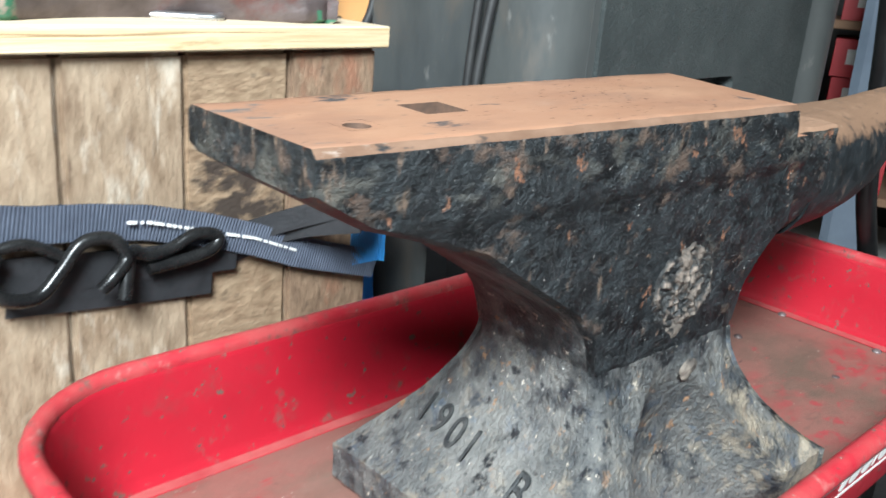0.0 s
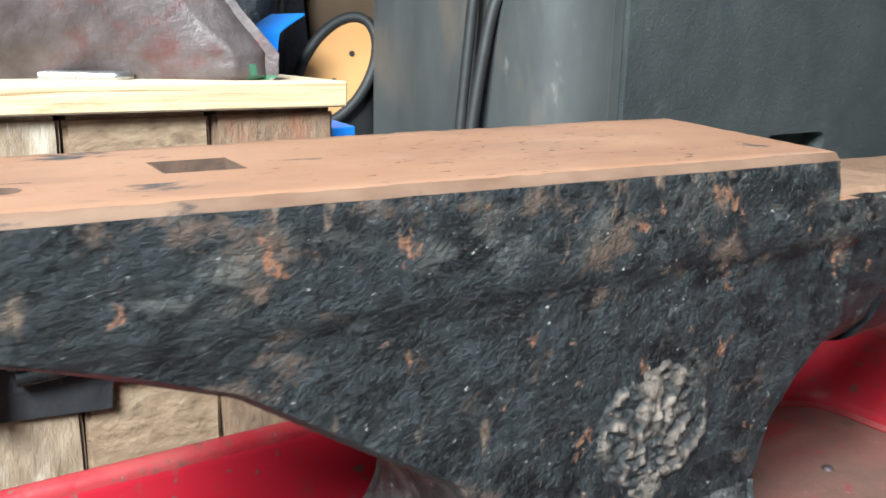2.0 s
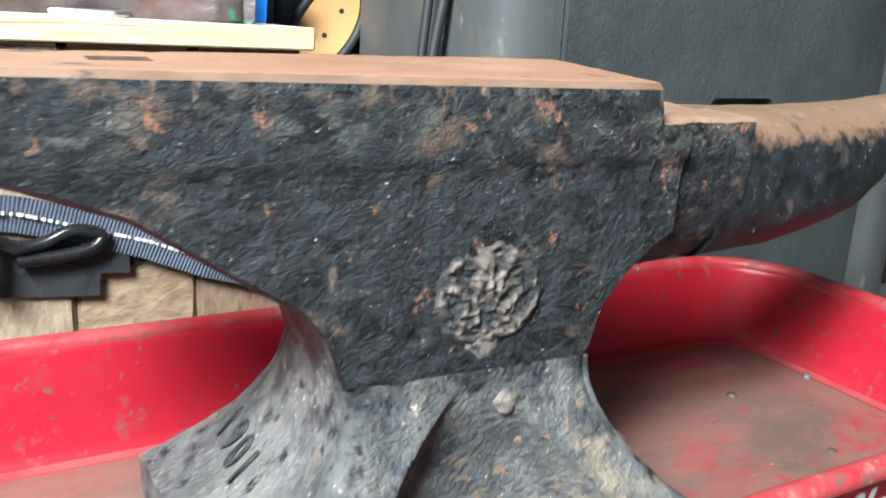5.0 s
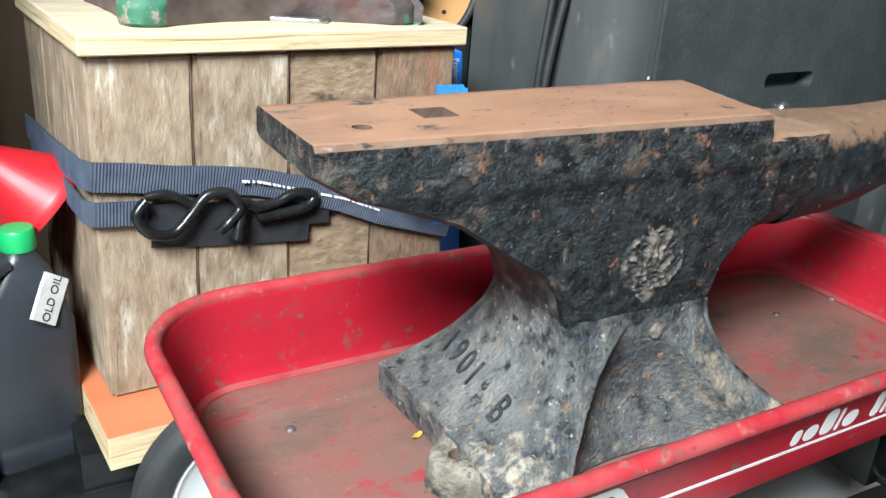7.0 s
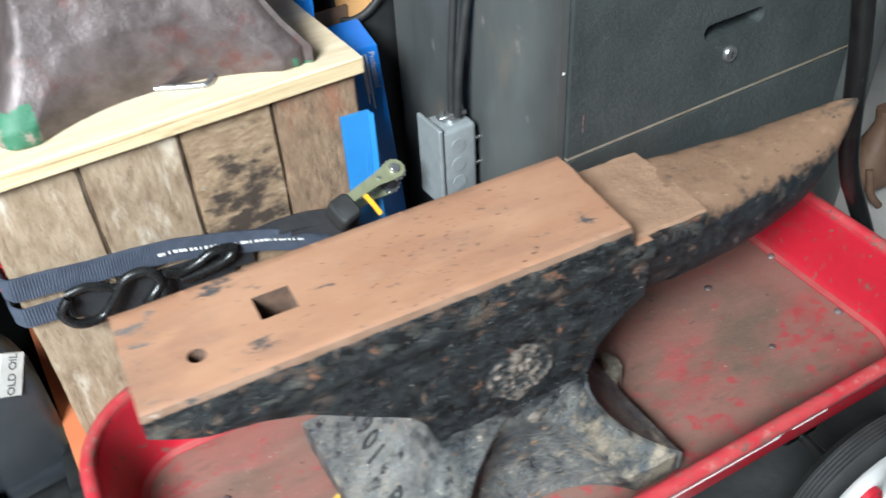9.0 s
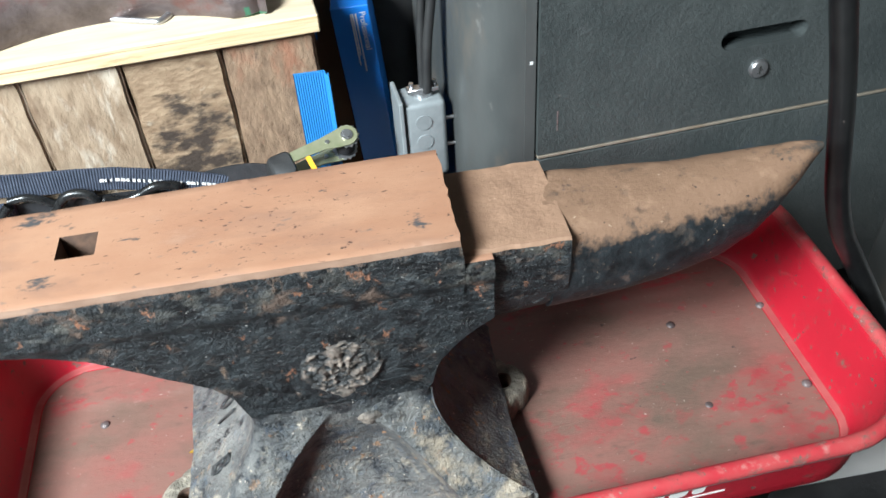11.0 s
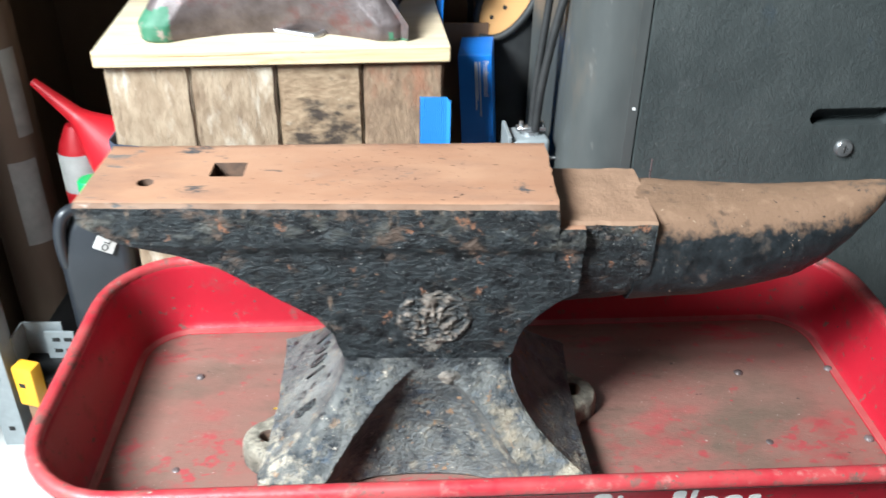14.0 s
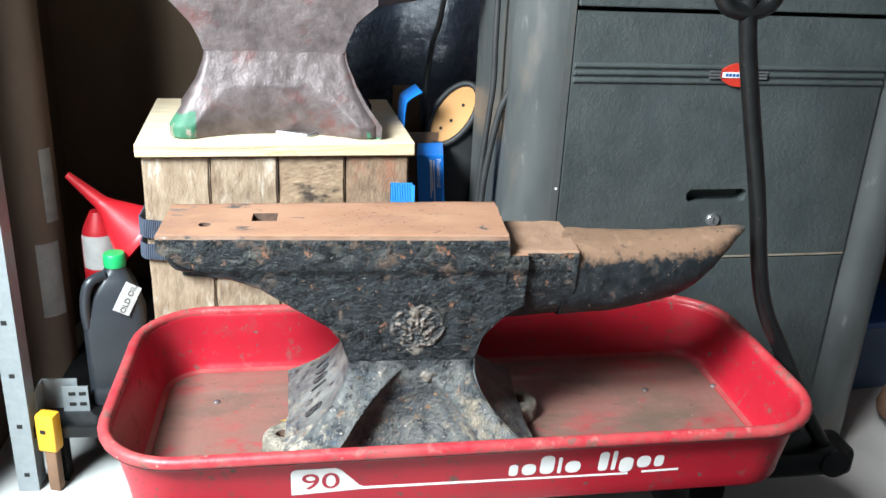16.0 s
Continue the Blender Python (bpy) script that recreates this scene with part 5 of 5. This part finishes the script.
# ---- junction box and cords ----
def junction_box():
    j = thing("junction_box", pose(0.116, 0.332, 0.088, 0, 0, 4), "galvanised steel electrical junction box with knockouts", "junction box")
    bm = bmesh.new()
    box(bm, 0.002, 0.056, 0.0, 0.05, 0.222, 0.335, 0.007, 3)
    body = part("metal_box", bm, M_galv, j)
    bm = bmesh.new()
    box(bm, -0.004, 0.0015, -0.004, 0.054, 0.218, 0.342, 0.001, 1)
    part("cover_plate", bm, M_galv, j, smooth=False)
    for z in (0.25, 0.279, 0.308):
        bm = bmesh.new()
        cyl(bm, (0.026, 0.0005, z), (0.026, -0.0012, z), 0.0105, n=24)
        part("knockout", bm, M_galv, body)
        bm = bmesh.new()
        cyl(bm, (0.0555, 0.026, z - 0.01), (0.0572, 0.026, z - 0.01), 0.0105, n=24)
        part("knockout", bm, M_galv, body)
    for z in (0.262, 0.302):
        bm = bmesh.new()
        cyl(bm, (0.055, 0.012, z), (0.067, 0.012, z), 0.0025, n=10)
        part("screw", bm, M_steel, body)
    bm = bmesh.new()
    cyl(bm, (0.032, 0.025, 0.334), (0.032, 0.025, 0.340), 0.013, n=20)
    box(bm, 0.012, 0.052, 0.018, 0.032, 0.339, 0.345, 0.001, 1)
    cyl(bm, (0.018, 0.025, 0.343), (0.018, 0.025, 0.352), 0.003, n=8)
    cyl(bm, (0.047, 0.025, 0.343), (0.047, 0.025, 0.352), 0.003, n=8)
    part("cable_clamp", bm, M_steel, j)
    bm = bmesh.new()
    box(bm, 0.01, 0.05, 0.01, 0.045, -0.048, 0.2225)
    part("mounting_post", bm, M_black_metal, j, smooth=False)


junction_box()
for nm, pts, r in (("power_cord", [(0.147, 0.359, 0.428), (0.149, 0.358, 0.5), (0.157, 0.357, 0.6), (0.161, 0.357, 0.66), (0.159, 0.357, 0.79), (0.16, 0.36, 1.3)], 0.0052),
                   ("power_cord", [(0.151, 0.350, 0.430), (0.156, 0.350, 0.5), (0.172, 0.348, 0.6), (0.186, 0.345, 0.64), (0.207, 0.340, 0.71), (0.229, 0.335, 0.79), (0.30, 0.33, 1.3)], 0.0058),
                   ("power_cord", [(0.072, 0.62, 0.5), (0.075, 0.62, 0.6), (0.085, 0.62, 0.68), (0.105, 0.62, 0.78), (0.16, 0.64, 1.3)], 0.005)):
    bm = bmesh.new()
    sweep(bm, pts, r, 12)
    tagged(part(nm, bm, M_rubber), "black rubber power cord hanging down", "cord", "hanging cords")

# dark plastic sheet behind the stand
bm = bmesh.new()
rows = []
for i in range(25):
    x = -0.12 + 0.36 * i / 24
    rows.append([Vector((x, 0.93 + 0.025 * rough_noise((x, 0, z), 6) + 0.015 * math.sin(x * 30), z)) for z in [0.4 + 1.2 * k / 20 for k in range(21)]])
front = [[bm.verts.new(v) for v in r] for r in rows]
back = [[bm.verts.new(v + Vector((0, 0.006, 0))) for v in r] for r in rows]
for g, fl in ((front, False), (back, True)):
    for a, b in zip(g, g[1:]):
        for j in range(20):
            bm.faces.new((a[j], b[j], b[j + 1], a[j + 1]))
tagged(part("plastic_sheet", bm, M_bag), "dark bluish plastic sheet hanging on the wall", "sheet")


# ---- left corner ----
def oil_jug():
    j = thing("oil_jug", pose(-0.500, 0.40, 0.04, 0, 0, 10), "charcoal plastic oil jug with a green cap and white label", "jug")
    bm = bmesh.new()
    sec = [(0.050, 0.036, 0.0, 0), (0.053, 0.039, 0.006, 0), (0.053, 0.039, 0.03, 0), (0.052, 0.038, 0.034, 0), (0.053, 0.039, 0.04, 0), (0.053, 0.039, 0.15, 0), (0.053, 0.039, 0.175, 0), (0.050, 0.037, 0.186, 0), (0.041, 0.033, 0.215, 0.003), (0.028, 0.026, 0.243, 0.006), (0.019, 0.018, 0.256, 0.008), (0.016, 0.016, 0.266, 0.008)]
    ring_loft(bm, [[v + Vector((dx, 0, 0)) for v in rrect(a, b, min(b * 0.95, 0.016), z, 6)] for a, b, z, dx in sec], True, True)
    part("jug_body", bm, M_jug, j)
    bm = bmesh.new()
    lathe(bm, [(0.0185, 0.262), (0.019, 0.264), (0.019, 0.283), (0.017, 0.286), (0.0, 0.287)], 36, m=Matrix.Translation((0.008, 0, 0)))
    part("cap", bm, M_green_cap, j, "green screw cap")
    bm = bmesh.new()
    sweep(bm, [(-0.01, -0.018, 0.252), (-0.032, -0.03, 0.246), (-0.042, -0.034, 0.224), (-0.045, -0.034, 0.19), (-0.044, -0.03, 0.16)], 0.009, 14)
    part("handle", bm, M_jug, j)
    lab = Matrix.Translation((0.027, -0.038, 0.211)) @ Matrix.Rotation(radians(30), 4, "Y") @ Matrix.Rotation(radians(-24), 4, "X") @ Matrix.Rotation(radians(12), 4, "Z")
    bm = bmesh.new()
    ring_loft(bm, [[lab @ Vector((x, y, z)) for x, z in ((-0.0145, -0.027), (0.0145, -0.027), (0.0145, 0.027), (-0.0145, 0.027))] for y in (0.0, 0.006)], True, True)
    tag = part("paper_label", bm, M_paper, j, "white handwritten label", smooth=False)
    bm = text_bm("OLD OIL", 0.0135, 0.0002)
    for v in bm.verts:
        v.co = lab @ Vector((0.005 - v.co.y, -0.0004 - v.co.z, -0.026 + v.co.x))
    part("lettering", bm, M_ink, tag, "hand-lettered words in black ink", smooth=False)


oil_jug()


def red_funnel():
    f = thing("funnel", pose(-0.583, 0.489, 0.443), "red plastic funnel with a long spout, wedged beside the stand", "funnel")
    ax = Vector((0.66, -0.1, -0.58)).normalized()
    q = Vector((0, 0, 1)).rotation_difference(ax).to_matrix().to_4x4()
    m = q
    bm = bmesh.new()
    lathe(bm, [(0.004, 0.0), (0.0065, 0.001), (0.014, 0.075), (0.0, 0.0755)], 40, m=m)
    part("spout", bm, M_red_plastic, f)
    bm = bmesh.new()
    lathe(bm, [(0.0138, 0.074), (0.014, 0.075), (0.02, 0.09), (0.06, 0.165), (0.062, 0.168), (0.062, 0.178), (0.06, 0.178), (0.058, 0.168), (0.018, 0.092), (0.0, 0.088)], 40, m=m)
    part("cone", bm, M_red_plastic, f)


red_funnel()


def red_bottle():
    b = thing("red_bottle", pose(-0.54, 0.5, 0.04), "red plastic bottle with a white paper label", "bottle")
    bm = bmesh.new()
    lathe(bm, [(0.030, 0.0), (0.033, 0.004), (0.033, 0.28), (0.028, 0.30), (0.014, 0.33), (0.0, 0.331)], 32)
    part("bottle_body", bm, M_red_plastic, b)
    bm = bmesh.new()
    n = 14
    a = [radians(215 + 110 * i / n) for i in range(n + 1)]
    ring_loft(bm, [[Vector((r * math.cos(t), r * math.sin(t), z)) for r, z in ((0.0336, 0.225), (0.0336, 0.29), (0.033, 0.29), (0.033, 0.225))] for t in a], True, True)
    part("paper_label", bm, M_paper, b, "white printed label")


red_bottle()


def rack_post():
    p = thing("rack_post", pose(-0.628, 0.278, GROUND, 0, 0, 0), "galvanised perforated steel angle post of a rack", "post")
    bm = bmesh.new()
    box(bm, -0.035, 0.0, 0.0, 0.003, 0.0, 1.9)
    box(bm, -0.003, 0.0, 0.003, 0.04, 0.0, 1.9)
    part("angle", bm, M_galv, p, smooth=False)
    for z in [0.035 + 0.1 * k for k in range(12)]:
        bm = bmesh.new()
        box(bm, -0.022, -0.013, -0.0006, 0.0005, z - 0.004, z + 0.004)
        part("slot", bm, M_gap, p, smooth=False)
    bm = bmesh.new()
    box(bm, 0.0, 0.062, 0.075, 0.078, 0.10, 0.185)
    box(bm, 0.0, 0.003, 0.035, 0.078, 0.10, 0.185)
    part("bracket", bm, M_galv, p, smooth=False)


rack_post()


def rack_rail():
    r = thing("slotted_rail", pose(-0.565, 0.345, 0.04), "short slotted steel rail at the platform corner", "rail")
    bm = bmesh.new()
    box(bm, -0.025, 0.02, -0.004, 0.0, 0.0, 0.05)
    part("rail", bm, M_galv, r, smooth=False)
    for x in (-0.008, 0.01):
        for z in (0.015, 0.036):
            bm = bmesh.new()
            box(bm, x - 0.006, x + 0.006, -0.0046, -0.0035, z - 0.0035, z + 0.0035)
            part("slot", bm, M_gap, r, smooth=False)


rack_rail()


def yellow_block():
    y = thing("yellow_block", pose(-0.62, 0.276, GROUND, 0, 0, -15), "yellow plastic block with a dark slot, hung on the rack", "block")
    bm = bmesh.new()
    box(bm, 0.0, 0.035, 0.0, 0.025, 0.085, 0.158, 0.004, 2)
    part("case", bm, M_yellow, y)
    bm = bmesh.new()
    box(bm, 0.009, 0.019, -0.0006, 0.002, 0.122, 0.130)
    part("slot", bm, M_gap, y, smooth=False)
    bm = bmesh.new()
    box(bm, 0.008, 0.03, 0.004, 0.022, 0.0, 0.086, 0.004)
    part("foot", bm, M_card_in, y)


yellow_block()


def cardboard_tube():
    t = thing("cardboard_tube", pose(-0.672, 0.55, GROUND), "tall brown cardboard tube with white paper labels", "tube")
    bm = bmesh.new()
    lathe(bm, [(0.05, 0.0), (0.05, 0.6), (0.05, 1.7), (0.046, 1.7), (0.046, 1.69), (0.0, 1.69)], 40)
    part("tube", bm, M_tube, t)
    for z0, z1, a0, a1 in ((0.235, 0.385, 285, 335), (0.425, 0.565, 315, 345)):
        bm = bmesh.new()
        ring_loft(bm, [[Vector((r * math.cos(radians(a0 + (a1 - a0) * i / 12)), r * math.sin(radians(a0 + (a1 - a0) * i / 12)), z)) for r, z in ((0.0512, z0), (0.0512, z1), (0.0498, z1), (0.0498, z0))] for i in range(13)], True, True)
        part("paper_label", bm, M_tube_paper, t, "crumpled white paper label, coloured dark for the shaded corner")


cardboard_tube()
# floor mat and clutter
bm = bmesh.new()
box(bm, 0.3, 1.6, -0.9, 0.02, GROUND, GROUND + 0.006, 0.002, 1)
tagged(part("floor_mat", bm, M_mat_rubber), "black rubber floor mat on the concrete", "mat")


# ---- beyond the cabinet ----
bm = bmesh.new()
ring_loft(bm, [[Vector((x, y, z)) for x, y, z in ((1.2, 0.36 + d, GROUND), (1.25, 0.315 + d, GROUND), (1.28, 0.36 + d, 1.35), (1.23, 0.405 + d, 1.35))] for d in (0.0, 0.018)], True, True)
tagged(part("leaning_panel", bm, mat("pale_blue_grey_panel", (0.08, 0.10, 0.13), (0.12, 0.145, 0.18), 9, 0.5, 0.1), smooth=False), "pale blue-grey panel leaning behind the cabinet", "panel")


def shelf_unit():
    s = thing("shelf_unit", pose(1.5, 0.62, GROUND, 0, 0, -65), "dark brown shelf unit with mixed goods", "shelf")
    for x in (0.0, 0.62):
        bm = bmesh.new()
        box(bm, x, x + 0.02, 0.0, 0.4, 0.0, 1.6, 0.002, 1)
        part("side_panel", bm, M_card_in, s, smooth=False)
    for z in (0.22, 0.62, 1.02, 1.42):
        bm = bmesh.new()
        box(bm, 0.02, 0.62, 0.0, 0.4, z, z + 0.02, 0.002, 1)
        part("shelf_board", bm, M_card_in, s, smooth=False)


shelf_unit()
SH = pose(1.5, 0.62, GROUND, 0, 0, -65)
M_red_card = mat("red_card", (0.36, 0.015, 0.02), (0.30, 0.012, 0.018), 14, 0.5, 0.1)
M_green_card = mat("dull_green_card", (0.03, 0.11, 0.075), (0.04, 0.14, 0.10), 14, 0.5, 0.1)
M_bin = mat("blue_grey_bin_plastic", (0.06, 0.11, 0.2), (0.075, 0.13, 0.23), 10, 0.45, 0.1)
M_leather = mat("brown_leather", (0.10, 0.055, 0.035), (0.15, 0.085, 0.055), 30, 0.6, 0.4, 90)
k = 0
for z in (0.24, 0.33, 0.42, 0.51, 0.64, 0.74):
    for x in (0.04, 0.24, 0.44):
        rnd = random.Random(k)
        k += 1
        bx = thing("goods_box", SH @ Matrix.Translation((x + rnd.uniform(-0.01, 0.01), 0.02 + rnd.uniform(0, 0.02), z)), "red cardboard box with a white label, stacked on the shelf" if k % 4 else "dull green cardboard box stacked on the shelf", "box", "boxes on the shelf")
        bm = bmesh.new()
        box(bm, 0, 0.16, 0, 0.2, 0, 0.088, 0.001, 1)
        part("box_body", bm, M_red_card if k % 4 else M_green_card, bx, smooth=False)
        bm = bmesh.new()
        box(bm, 0.03, 0.13, -0.0008, 0.0005, 0.03, 0.065)
        part("box_label", bm, M_paper, bx, "white label", smooth=False)


def storage_bin():
    b = thing("storage_bin", pose(1.13, 0.66, GROUND, 0, 0, 8), "blue-grey plastic storage bin on the floor", "bin")
    bm = bmesh.new()
    ring_loft(bm, [rrect(0.13, 0.09, 0.02, 0.0), rrect(0.15, 0.105, 0.025, 0.16), rrect(0.155, 0.11, 0.028, 0.17), rrect(0.145, 0.1, 0.022, 0.17), rrect(0.13, 0.09, 0.02, 0.02)], True, True)
    part("bin_body", bm, M_bin, b)
    bm = bmesh.new()
    ring_loft(bm, [rrect(0.156, 0.111, 0.028, 0.171), rrect(0.158, 0.113, 0.028, 0.186), rrect(0.14, 0.1, 0.02, 0.192)], True, True)
    part("bin_lid", bm, M_blue_dark, b, "darker blue lid")


storage_bin()
bm = bmesh.new()
box(bm, 1.06, 1.26, 0.78, 0.98, GROUND, 0.5, 0.003, 1)
tagged(part("green_carton", bm, M_green_card, smooth=False), "dull green carton in shade behind the bin", "carton")


def leather_pouch():
    p = thing("leather_pouch", pose(1.12, 0.40, GROUND), "worn brown leather tool pouch on the concrete", "pouch")
    bm = bmesh.new()
    ring_loft(bm, [[v + Vector((0.004 * rough_noise((v.x, v.y, z), 30), 0, 0)) for v in rrect(a, b, b * 0.8, z, 6)] for a, b, z in ((0.03, 0.025, 0.03), (0.055, 0.04, 0.035), (0.062, 0.045, 0.06), (0.05, 0.04, 0.10), (0.03, 0.025, 0.14), (0.022, 0.016, 0.17), (0.026, 0.02, 0.2))], True, True)
    part("pouch_body", bm, M_leather, p)
    for x in (-0.03, 0.03):
        bm = bmesh.new()
        sweep(bm, [(x * 1.6, -0.03, 0.09), (x * 1.5, -0.045, 0.04), (x * 0.7, -0.055, 0.006)], 0.008, 10)
        part("strap_end", bm, M_leather, p)


leather_pouch()
